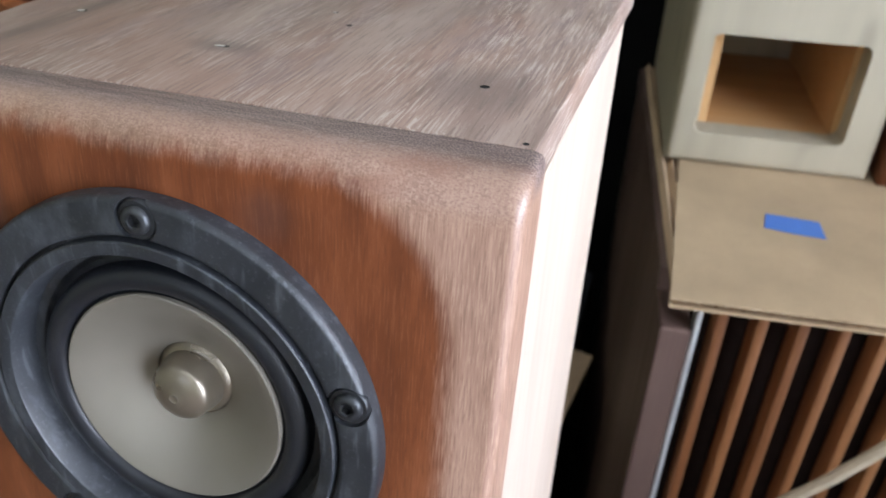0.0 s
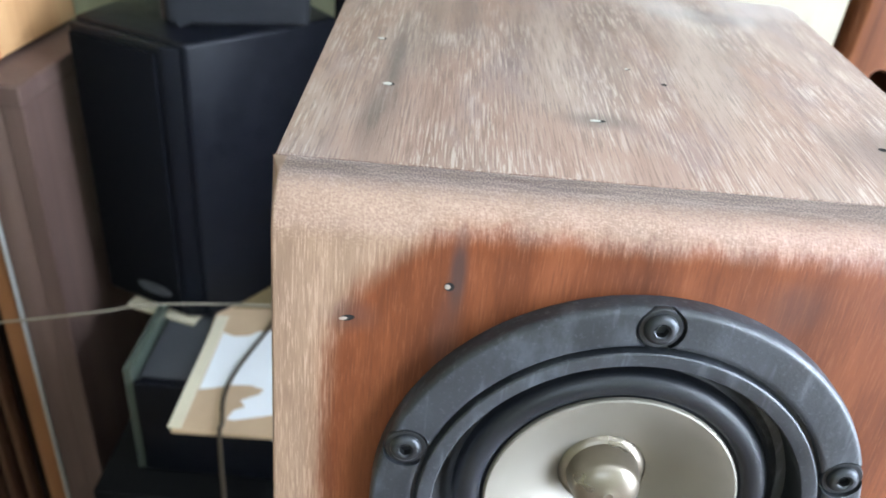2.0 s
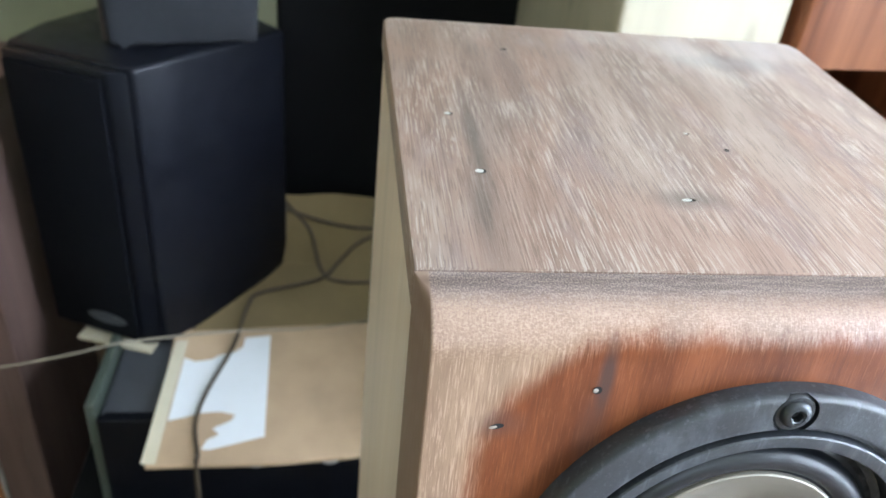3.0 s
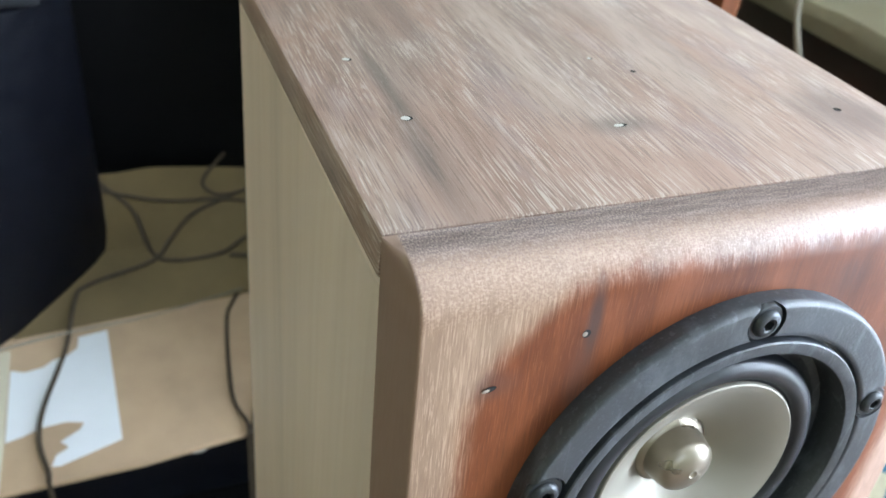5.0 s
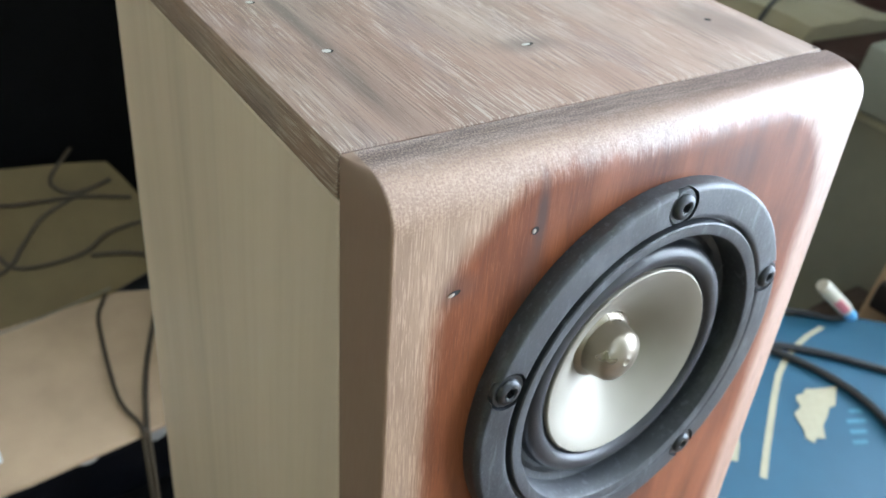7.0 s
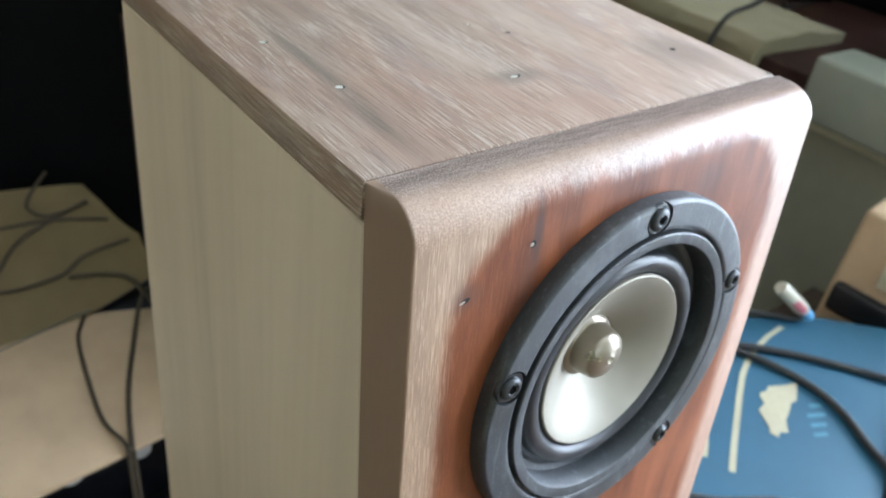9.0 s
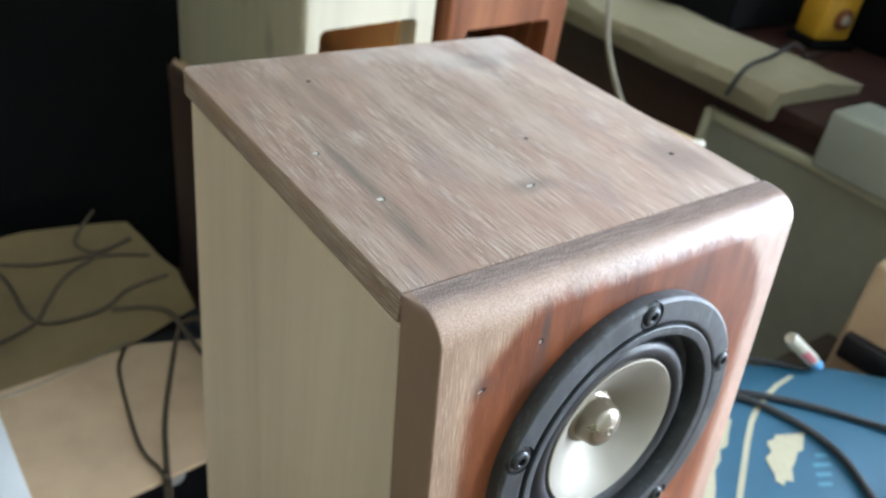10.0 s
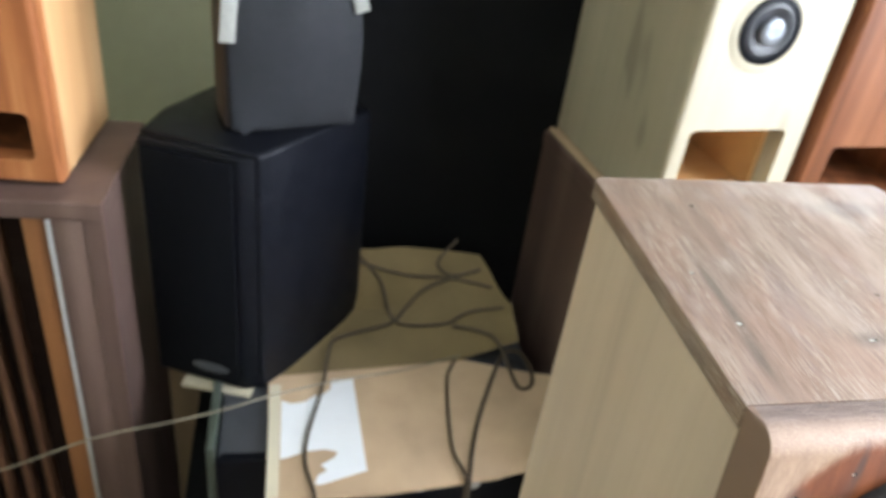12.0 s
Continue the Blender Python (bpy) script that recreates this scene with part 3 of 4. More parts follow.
def main_speaker():
    e = thing("bookshelf_speaker", Matrix.Translation((0, 0, BASE)), "unfinished walnut and pine speaker with a half-sanded red-brown front", "speaker")
    board = part("baffle", baffle_mesh(), M_BAFFLE, e, "half-sanded red-brown wooden front with rounded edges")
    carve(board, moved(lathe([(0.0, -0.05), (0.0505, -0.05), (0.0505, 0.05), (0.0, 0.05)], 72), driver_pose()))
    seam = front(TOP) + 0.0157
    rear = 0.177
    # top board: lies between the sides' top and the baffle's back
    o = [(LEFT, seam), (WIDE - 0.0022, seam + SKEW), (WIDE - 0.0005, rear - 0.006), (WIDE - 0.0020, rear - 0.002), (WIDE - 0.005, rear), (0.0035, rear), (0.0005, rear - 0.0012), (-0.0008, rear - 0.004)]
    b = prism(o, TOP - BOARD, TOP, 0.0010, 2)
    part("top_board", b, M_TOP, e, "weathered grey-brown walnut top with old nail holes")
    def side(face, inner):
        """A side board; face gives its outer surface at the front and at the rear."""
        b = bmesh.new()
        z0, z1 = 0.0, TOP - BOARD - 0.0002
        yb = (rear - 0.003, rear - 0.0095)
        v = []
        for xf, xr in (face, inner):
            v.append([b.verts.new(p) for p in ((xf, front(z0, xf) + 0.0157, z0), (xr, yb[0], z0), (xr, yb[1], z1), (xf, front(z1, xf) + 0.0157, z1))])
        b.faces.new(v[0])
        b.faces.new(v[1][::-1])
        for i in range(4):
            j = (i + 1) % 4
            b.faces.new((v[0][i], v[0][j], v[1][j], v[1][i]))
        bmesh.ops.bevel(b, geom=b.edges[:], offset=0.0005, segments=1, affect="EDGES")
        return b
    part("side_panel", side((LEFT + 0.0002, -0.0002), (0.0180, 0.0160)), M_SIDE, e, "bare pale pine side", False)
    part("side_panel", side((WIDE - 0.0014, WIDE - 0.0024), (WIDE - 0.0160, WIDE - 0.0170)), M_SIDE, e, "bare pale pine side", False)
    b = bmesh.new()
    v = [b.verts.new(p) for p in ((0.0195, rear - 0.005, 0.001), (WIDE - 0.0175, rear - 0.005, 0.001), (WIDE - 0.0175, rear - 0.012, TOP - 0.017), (0.0195, rear - 0.012, TOP - 0.017))]
    w = [b.verts.new(p.co - Vector((0, 0.014, 0))) for p in v]
    b.faces.new(v)
    b.faces.new(w[::-1])
    for i in range(4):
        b.faces.new((v[i], v[(i + 1) % 4], w[(i + 1) % 4], w[i]))
    part("back_panel", b, M_SIDE, e, "", False)

    # the driver
    m = driver_pose()
    R = RIM
    frame_b = lathe([(R, -0.0010), (R, 0.0030), (R - 0.0003, 0.0042), (R - 0.0009, 0.0047), (R - 0.0011, 0.0048), (R - 0.0017, 0.00481), (0.0472, 0.00482), (0.0464, 0.0048), (0.0459, 0.0044), (0.0458, 0.0026), (0.0449, 0.0026),
                     (0.0447, 0.0050), (0.0444, 0.0053), (0.0440, 0.00530), (0.0418, 0.00500), (0.0414, 0.0049), (0.0411, 0.0044), (0.0409, -0.0030), (0.0390, -0.0036), (0.036, -0.0036), (0.036, -0.0075), (0.0495, -0.0075), (0.0495, -0.0010)], 96, True)
    drv = part("driver", moved(frame_b, m), M_FRAME, e, "scuffed black moulded driver frame")
    pockets = bmesh.new()
    for k in range(5):
        a = radians(90 + 72 * k)
        join(pockets, moved(lathe([(0.0, 0.0032), (0.0050, 0.0032), (0.0052, 0.01), (0.0, 0.01)], 32), m @ Matrix.Translation((BOLTS * math.cos(a), BOLTS * math.sin(a), 0))))
    carve(drv, pockets)
    prof = [(0.0400, -0.0036), (0.0376, -0.0036), (0.0364, -0.0030)]
    prof += [(0.0329 + 0.0031 * math.cos(a), -0.0014 + 0.0024 * math.sin(a)) for a in [math.pi * k / 12 for k in range(0, 13)]]
    prof += [(0.0296, -0.0012), (0.0288, -0.0014)]
    part("surround", moved(lathe(prof, 80), m), M_RUBBER, drv, "black rubber roll surround")
    cone = [(0.0292, -0.0008), (0.0290, 0.0000), (0.0286, 0.0002)]
    cone += [(0.0286 - 0.0181 * s, 0.0004 - 0.0105 * (0.70 * s + 0.30 * s * s)) for s in [k / 10 for k in range(1, 11)]]
    part("cone", moved(lathe(cone, 80), m), M_CONE, drv, "satin metal cone")
    cap = [(0.0106, -0.0108), (0.0098, -0.0096), (0.0087, -0.0092), (0.0083, -0.0060), (0.0079, -0.0042)]
    cap += [(0.0079 * math.cos(a), -0.0042 + 0.0034 * math.sin(a)) for a in [math.pi / 2 * k / 8 for k in range(1, 8)]] + [(0.0012, -0.0007), (0.0009, -0.0009), (0.0, -0.0010)]
    part("dust_cap", moved(lathe(cap, 48), m), M_CAP, drv, "rounded champagne metal centre cap")
    for k in range(5):
        a = radians(90 + 72 * k)
        at = m @ Matrix.Translation((BOLTS * math.cos(a), BOLTS * math.sin(a), 0.0036)) @ pose(0, 0, 0, 0, 0, 23 * k)
        part("screw", moved(hex_screw(), at), M_STEEL, drv, "black socket-head screw")
        part("washer", moved(lathe([(0.0046, -0.0004), (0.0046, 0.0004), (0.0043, 0.0008), (0.0034, 0.0008), (0.0034, -0.0004)], 32, True), at), M_STEEL, drv, "steel washer")

    # old nail holes, part filled
    def hole(x, y, r, stretch, turn, filled, front_face=False):
        at = face_pose(x, y) if front_face else Matrix.Translation((x, y, TOP))
        at = at @ pose(0, 0, 0.0001, 0, 0, turn) @ Matrix.Diagonal((stretch, 1, 1, 1))
        part("nail_hole", moved(lathe([(r, 0.00004), (r * 0.8, -0.00002), (0.0, -0.00003)], 14), at), M_HOLE, e, "dark old nail hole")
        if filled:
            at = at @ Matrix.Translation((-r * 0.42 * filled, 0, 0.00012))
            part("nail_stub", moved(lathe([(r * (0.58 if front_face else 0.80), 0.0), (r * 0.42, 0.00008), (0.0, 0.0001)], 12), at), M_PUTTY if front_face else M_FILLER, e, "bright nail end")
    hole(0.0205, 0.0600, 0.0012, 1.2, 10, 0.6)
    hole(0.0715, 0.0495, 0.0008, 2.3, 8, 1.0)
    hole(0.0155, 0.0935, 0.0010, 1.3, 0, 0.6)
    hole(0.1400, 0.0490, 0.0010, 1.2, 0, 0.0)
    hole(0.0845, 0.0880, 0.0007, 1.1, 0, 0.8)
    hole(0.0930, 0.0785, 0.0008, 1.1, 0, 0.0)
    hole(0.1560, 0.0225, 0.0007, 1.0, 0, 0.0)
    hole(0.0400, 0.1490, 0.0008, 1.6, 30, 0.0)
    hole(0.0390, TOP - 0.0172, 0.0010, 1.0, 0, 0.9, True)
    hole(0.0192, TOP - 0.0262, 0.0007, 2.2, 12, 1.3, True)
    return e


main_speaker()


def side_table():
    e = thing("side_table", Matrix(), "low dark wooden table under the speaker", "table")
    part("tabletop", box(0.002, -0.16, 0.415, 0.785, 0.20, 0.4495, 0.003), M_TABLE, e)
    for x in (0.02, 0.73):
        for y in (-0.14, 0.14):
            part("leg", box(x, y, 0, x + 0.04, y + 0.04, 0.4148, 0.002), M_TABLE, e)


side_table()


# ---------------------------------------------------------------- slatted floor speakers
def slatted_cabinet(m, w, d, h, stile_left, stile_right, label, open_top=False):
    e = thing("floor_speaker", m, label, "speaker cabinet", "slatted floor speakers")
    t = 0.018
    for x in (0, w - t):
        part("side_panel", box(x, 0, 0, x + t, d, h - t, 0.0015), M_CAB, e, "dark walnut side", False)
    part("back_panel", box(t + 0.0002, d - t, 0, w - t - 0.0002, d, h - t), M_CAB, e, "", False)
    part("plinth", box(t + 0.0002, 0.0, 0, w - t - 0.0002, d - t - 0.0002, 0.08), M_CAB, e, "", False)
    part("inner_board", box(t + 0.0002, 0.045, 0.0802, w - t - 0.0002, 0.052, h - t), M_CAB, e, "", False)
    part("top_panel", box(-0.001, 0.0365 if open_top else -0.002, h - t + 0.0003, w + 0.001, d, h, 0.002), M_CAB, e, "dark walnut top", False)
    up = h - 0.001 if open_top else h - t - 0.001
    part("grille_cloth", box(t + 0.001, 0.036, 0.082, w - t - 0.001, 0.0445, h - t - 0.001), M_CLOTHD, e, "dark cloth behind the slats", False)
    if stile_left:
        part("stile", box(t, 0.001, 0.081, stile_left, 0.03, h - t - 0.001, 0.002), M_CAB, e)
    if stile_right:
        part("stile", box(w - stile_right, 0.001, 0.081, w - t, 0.03, h - t - 0.001, 0.002), M_CAB, e)
    a, c = max(t, stile_left), w - max(t, stile_right)
    for x in (a + 0.0003, c - 0.0033):
        part("trim_strip", box(x, -0.0005, 0.081, x + 0.003, 0.010, up, 0.0006), M_STRIP, e, "thin aluminium edge strip")
    if stile_right:
        part("slat", box(c - 0.024, 0.002, 0.082, c - 0.0045, 0.034, up, 0.0015), M_SLAT, e, "wide orange-brown edge slat")
        c -= 0.024
    x = a + 0.0130
    while x < c - 0.012:
        part("slat", box(x, 0.006, 0.082, x + 0.0062, 0.024, up, 0.0012), M_SLATD if stile_right else M_SLAT, e, "dark brown wooden slat" if stile_right else "orange-brown wooden slat")
        x += 0.0222
    return e


# ---------------------------------------------------------------- ported wooden speakers
def ported_speaker(m, w, d, h, port, mat_front, mat_side, mat_in, label, drv=None, feet=0.0):
    """port: x0, z0, x1, z1 of the opening; drv: x, z and radius of the driver's seat."""
    e = thing("ported_speaker", m, label, "speaker", "ported wooden speakers")
    t = 0.021
    x0, z0, x1, z1 = port
    b = plate_with_hole(w, h, t, x0, z0, x1, z1)
    top = [v for v in b.edges if all(abs(p.co.y) < 1e-6 for p in v.verts) and (all(abs(p.co.x) < 1e-6 for p in v.verts) or all(abs(p.co.x - w) < 1e-6 for p in v.verts) or all(p.co.z < 1e-6 for p in v.verts))]
    bmesh.ops.bevel(b, geom=top, offset=0.006, segments=4, profile=0.5, affect="EDGES")
    moved(b, Matrix.Translation((0, 0, feet)))
    part("baffle", b, mat_front, e, "front with a rectangular port")
    for x in (0.0003, w - t - 0.0003):
        part("side_panel", box(x, t + 0.0002, feet, x + t, d, feet + h, 0.001), mat_side, e, "", False)
    part("back_panel", box(t + 0.001, d - t, feet, w - t - 0.001, d - 0.0005, feet + h - 0.001), mat_side, e, "", False)
    part("top_panel", box(t + 0.001, t + 0.0002, feet + h - t, w - t - 0.001, d - t - 0.0002, feet + h - 0.0005), mat_side, e, "", False)
    part("port_floor", box(t + 0.0005, t + 0.0004, feet + 0.0005, w - t - 0.0005, d - t - 0.0005, feet + z0 - 0.001), mat_in, e, "", False)
    b = box(t + 0.0005, t + 0.0004, feet + z1 + 0.001, w - t - 0.0005, d * 0.62, feet + z1 + 0.012)
    part("port_roof", b, mat_in, e, "", False)
    for x in (t - 0.0002, w - t - 0.0058):
        part("port_wall", box(x, t + 0.0006, feet + z0 - 0.0008, x + 0.006, d - t - 0.001, feet + z1 + 0.0008), mat_in, e, "", False)
    if drv:
        x, z, r = drv
        at = pose(x, 0, z + feet, 90, 0, 0)
        drvo = part("driver", moved(lathe([(r * 1.02, 0.0003), (r, 0.0026), (r * 0.86, 0.0030), (r * 0.84, 0.0012), (r * 0.8, 0.0006)], 48), at), M_BLACK, e, "small black driver")
        part("seat_ring", moved(lathe([(r * 1.30, 0.0002), (r * 1.24, 0.0010), (r * 1.06, 0.0012), (r * 1.03, 0.0002)], 48), at), mat_front, drvo, "routed ring round the driver")
        part("cone", moved(lathe([(r * 0.85, 0.0010), (r * 0.80, 0.0022), (r * 0.70, 0.0026), (r * 0.60, 0.0014), (r * 0.40, 0.0008), (0, 0.0008)], 48), at), M_RUBBER, drvo, "glossy black cone")
        part("dust_cap", moved(lathe([(r * 0.42, 0.0009), (r * 0.40, 0.0050), (r * 0.32, 0.0064), (r * 0.12, 0.0060), (0, 0.0056)], 40), at), M_SILVER, drvo, "silver centre cap")
    if feet:
        for x in (0.012, w - 0.03):
            for y in (0.012, d - 0.03):
                part("foot", box(x, y, 0, x + 0.018, y + 0.018, feet, 0.001), M_WHITE, e, "small white pad")
    return e


CAB_R = pose(0.197, 0.262, 0, 0, 0, 8.5)
slatted_cabinet(CAB_R, 0.36, 0.415, 0.688, 0, 0, "dark walnut floor speaker with an orange slatted front", True)
slatted_cabinet(pose(-0.6690, 0.486, 0, 0, 0, -3), 0.36, 0.17, 0.685, 0.046, 0.046, "dark walnut floor speaker with slats and aluminium strips")

# cardboard sheet on the right-hand cabinet, with corrugated front edge
def cabinet_sheet():
    e = thing("cardboard_sheet", CAB_R @ Matrix.Translation((0, 0, 0.6882)), "tan corrugated cardboard sheet on the slatted speaker", "cardboard")
    o = [(0.001, -0.005), (0.12, -0.006), (0.24, -0.004), (0.362, -0.006), (0.360, 0.21), (0.352, 0.41), (0.2, 0.417), (0.060, 0.430), (0.042, 0.3), (0.021, 0.2)]
    part("liner", prism(o, 0.0052, 0.0062), M_CARD2, e, "", False)
    part("liner", prism(o, 0.0, 0.0009), M_CARD2, e, "", False)
    b = bmesh.new()
    n, pitch = 48, 0.0075
    for i in range(n):
        x = 0.003 + i * pitch
        for a0, a1, z0, z1 in ((x, x + pitch / 2, 0.0009, 0.0052), (x + pitch / 2, x + pitch, 0.0052, 0.0009)):
            v = [b.verts.new(p) for p in ((a0, -0.0035, z0), (a1, -0.0035, z1), (a1, 0.40, z1), (a0, 0.40, z0))]
            b.faces.new(v)
    part("fluting", b, M_CARD, e, "wavy inner layer", False)
    solid("tape_strip", moved(prism([(0, 0), (0.033, 0.001), (0.036, -0.020), (0.017, -0.0205), (-0.001, -0.0195)], 0, 0.0003), pose(0, 0, 0, 0, 0, -8)), M_TAPE,
          pose(0.2495, 0.3765, 0.6947, 0, 0, 8), "short piece of blue masking tape on the cardboard", "tape", smooth=False)
    solid("tape_strip", prism([(0, 0), (0.028, 0.004), (0.031, -0.011), (0.018, -0.021), (0.002, -0.018)], 0, 0.0003), M_TAPE,
          pose(0.477, 0.406, 0.6947, 0, 0, 8), "torn blue masking tape beside the redwood speaker", "tape", smooth=False)


cabinet_sheet()
SHEET_Z = 0.6946
ported_speaker(pose(0.1785, 0.434, SHEET_Z, 0, 0, 7.5), 0.141, 0.215, 0.36, (0.0160, 0.0245, 0.1180, 0.0955), M_PINE, M_PINE, M_PINE_IN,
               "new pale pine speaker with a rectangular port", drv=(0.062, 0.186, 0.0285))
ported_speaker(pose(0.3250, 0.4460, SHEET_Z, 0, 0, 5.5), 0.163, 0.24, 0.36, (0.024, 0.030, 0.138, 0.080), M_BROWN, M_BROWN, M_BROWN,
               "oiled red-brown wooden speaker with a rectangular port", drv=(0.0815, 0.200, 0.040))
ported_speaker(pose(-0.502, 0.5035, 0.6852, 0, 0, -5), 0.157, 0.145, 0.36, (0.016, 0.022, 0.139, 0.066), M_CEDAR, M_BROWN_SIDE, M_BROWN,
               "red-brown speaker with pale cedar sides on white pads", drv=(0.0785, 0.200, 0.040), feet=0.004)


# ---------------------------------------------------------------- the middle: black speaker, amplifier, cardboard
def rack():
    e = thing("equipment_rack", Matrix.Translation((-0.26, 0.36, 0)), "black wooden equipment rack under the amplifier", "rack")
    part("shelf", box(0, 0, 0.305, 0.39, 0.42, 0.3295, 0.002), M_PANEL, e)
    for x in (0.002, 0.366):
        part("side_panel", box(x, 0.002, 0, x + 0.022, 0.418, 0.3048, 0.002), M_PANEL, e)
    part("back_panel", box(0.0245, 0.40, 0, 0.3655, 0.418, 0.3048), M_PANEL, e)


rack()


def amplifier():
    e = thing("amplifier", Matrix.Translation((-0.2175, 0.388, 0.3297)), "dark grey amplifier under the cardboard", "amplifier")
    part("case", box(0, 0.008, 0.006, 0.345, 0.29, 0.1145, 0.003), M_AMP, e, "dark grey metal case")
    part("front_plate", box(-0.001, 0, 0.004, 0.346, 0.0078, 0.1150, 0.0015), M_BLACK, e, "black front plate")
    part("lid_edge", box(0.004, 0.003, 0.1146, 0.341, 0.0105, 0.1152), M_BLACK, e)
    for x, r in ((0.135, 0.014), (0.20, 0.010), (0.255, 0.010)):
        part("knob", moved(lathe([(r, 0), (r, 0.012), (r * 0.9, 0.015), (0, 0.0155)], 32), pose(x, 0, 0.085, 90, 0, 0)), M_STRIP, e, "silver knob")
    for x in (0.02, 0.31):
        for y in (0.03, 0.25):
            part("foot", box(x, y, 0, x + 0.02, y + 0.02, 0.0058), M_RUBBER, e)


amplifier()


def plastic_sheet():
    b = box(0, 0, 0, 0.0085, 0.18, 0.128, 0.0015)
    solid("plastic_sheet", b, M_SHEET, pose(-0.2275, 0.392, 0.3296, 0, 0, 0), "pale green plastic sheet standing beside the amplifier", "sheet")


plastic_sheet()


def black_speaker():
    """Wedge-shaped cabinet; origin at the front right corner, the front along negative x."""
    z, ang, w, h = 0.4497, -23.0, 0.118, 0.278
    e = thing("monitor_speaker", pose(-0.177, 0.482, z, 0, 0, ang), "black vinyl bookshelf speaker with a cloth grille", "speaker")
    plan = [(0.0, 0.0006), (0.0556, 0.145), (-0.03, 0.185), (-0.108, 0.143), (-0.124, 0.050), (-w, 0.0006)]
    part("cabinet", prism(plan, 0, h, 0.0045, 3), M_BLACK, e, "black vinyl cabinet")
    b = prism([(-w, 0.0), (-w + 0.004, -0.0085), (-0.017, -0.0085), (-0.003, 0.0)], 0.001, h - 0.003, 0.0022, 3)
    part("front_frame", b, M_BLACK, e, "bevelled black front frame")
    part("grille", box(-w + 0.006, -0.0125, 0.006, -0.021, -0.0087, h - 0.009, 0.002), M_CLOTHB, e, "black cloth grille")
    part("badge", moved(lathe([(0.012, 0), (0.012, 0.0008), (0.0112, 0.0012), (0.0104, 0.0008), (0, 0.0006)], 28), pose(-0.052, -0.0126, 0.0255, 90, 0, 0) @ Matrix.Diagonal((1.75, 0.50, 1, 1))), M_AMP, e, "small oval dark badge")


black_speaker()


def wood_offcut():
    solid("wood_block", box(0, 0, 0, 0.075, 0.07, 0.0046, 0.001), M_PINE, pose(-0.262, 0.494, 0.4448, 0, 0, -16), "small pale wooden offcut under the black speaker", "wood block")


def pouch():
    e = thing("pouch", pose(-0.203, 0.524, 0.7279, 0, 0, 15), "charcoal padded pouch standing on the black speaker", "pouch")
    b = box(0, 0, 0, 0.118, 0.060, 0.19)
    bmesh.ops.subdivide_edges(b, edges=b.edges[:], cuts=9, use_grid_fill=True)
    for v in b.verts:
        u, q, k = v.co.x / 0.118, v.co.z / 0.19, v.co.y / 0.06
        bulge = math.sin(math.pi * u) * math.sin(math.pi * q)
        v.co.y += (-0.010 if k < 0.5 else 0.006) * bulge * (1 if k in (0, 1) else 0.3)
        v.co.x += 0.004 * math.sin(math.pi * q) * (1 if u > 0.5 else -1) * abs(u - 0.5) * 2
        v.co += Vector((0, 1, 0)) * 0.0028 * noise.noise(v.co * 38)
        v.co.x += 0.0022 * noise.noise(v.co * 46 + Vector((5, 1, 2)))
        if q < 0.05:
            v.co.z = 0
    ed = [x for x in b.edges if x.calc_face_angle(0) > 1.2]
    bmesh.ops.bevel(b, geom=ed, offset=0.005, segments=3, profile=0.5, affect="EDGES")
    for v in b.verts:
        v.co.z = max(v.co.z, 0.0)
    part("body", b, M_BAG, e, "charcoal nylon with soft creases")
    part("side_trim", box(-0.0045, 0.006, 0.004, -0.0005, 0.054, 0.185, 0.001), M_BAGB, e, "brown side")
    for x in (-0.004, 0.117):
        part("strap_tag", moved(box(-0.006, -0.003, 0, 0.008, 0.001, 0.05, 0.001), pose(x, -0.003, 0.088 if x < 0 else 0.112, 0, -14 if x > 0 else 6, 0)), M_TAG, e, "pale webbing tag")


wood_offcut()
pouch()


def flap_point(u, v, up=0.004):
    """A point of the raised flap: u from the black speaker to the right, v from the crease to the top edge."""
    low0, low1, low2 = Vector((-0.158, 0.503, 0.4493)), Vector((0.042, 0.523, 0.4494)), Vector((0.112, 0.521, 0.4790))
    low = low0.lerp(low1, u / 0.68) if u < 0.68 else low1.lerp(low2, (u - 0.68) / 0.32)
    mid = Vector((-0.079, 0.588, 0.4640)).lerp(Vector((0.106, 0.552, 0.4980)), u)
    top = Vector((-0.084, 0.603, 0.5470)).lerp(Vector((0.074, 0.610, 0.5360)), u)
    top.z += 0.006 * math.sin(math.pi * u)
    p = low.lerp(mid, v / 0.5) if v < 0.5 else mid.lerp(top, (v - 0.5) / 0.5)
    soft = max(0.0, 1 - abs(v - 0.5) / 0.2)
    p.z += 0.006 * soft * soft
    p.z += 0.0025 * noise.noise(Vector((p.x * 26, v * 4, 2))) * min(1, v * 4) + up
    return p


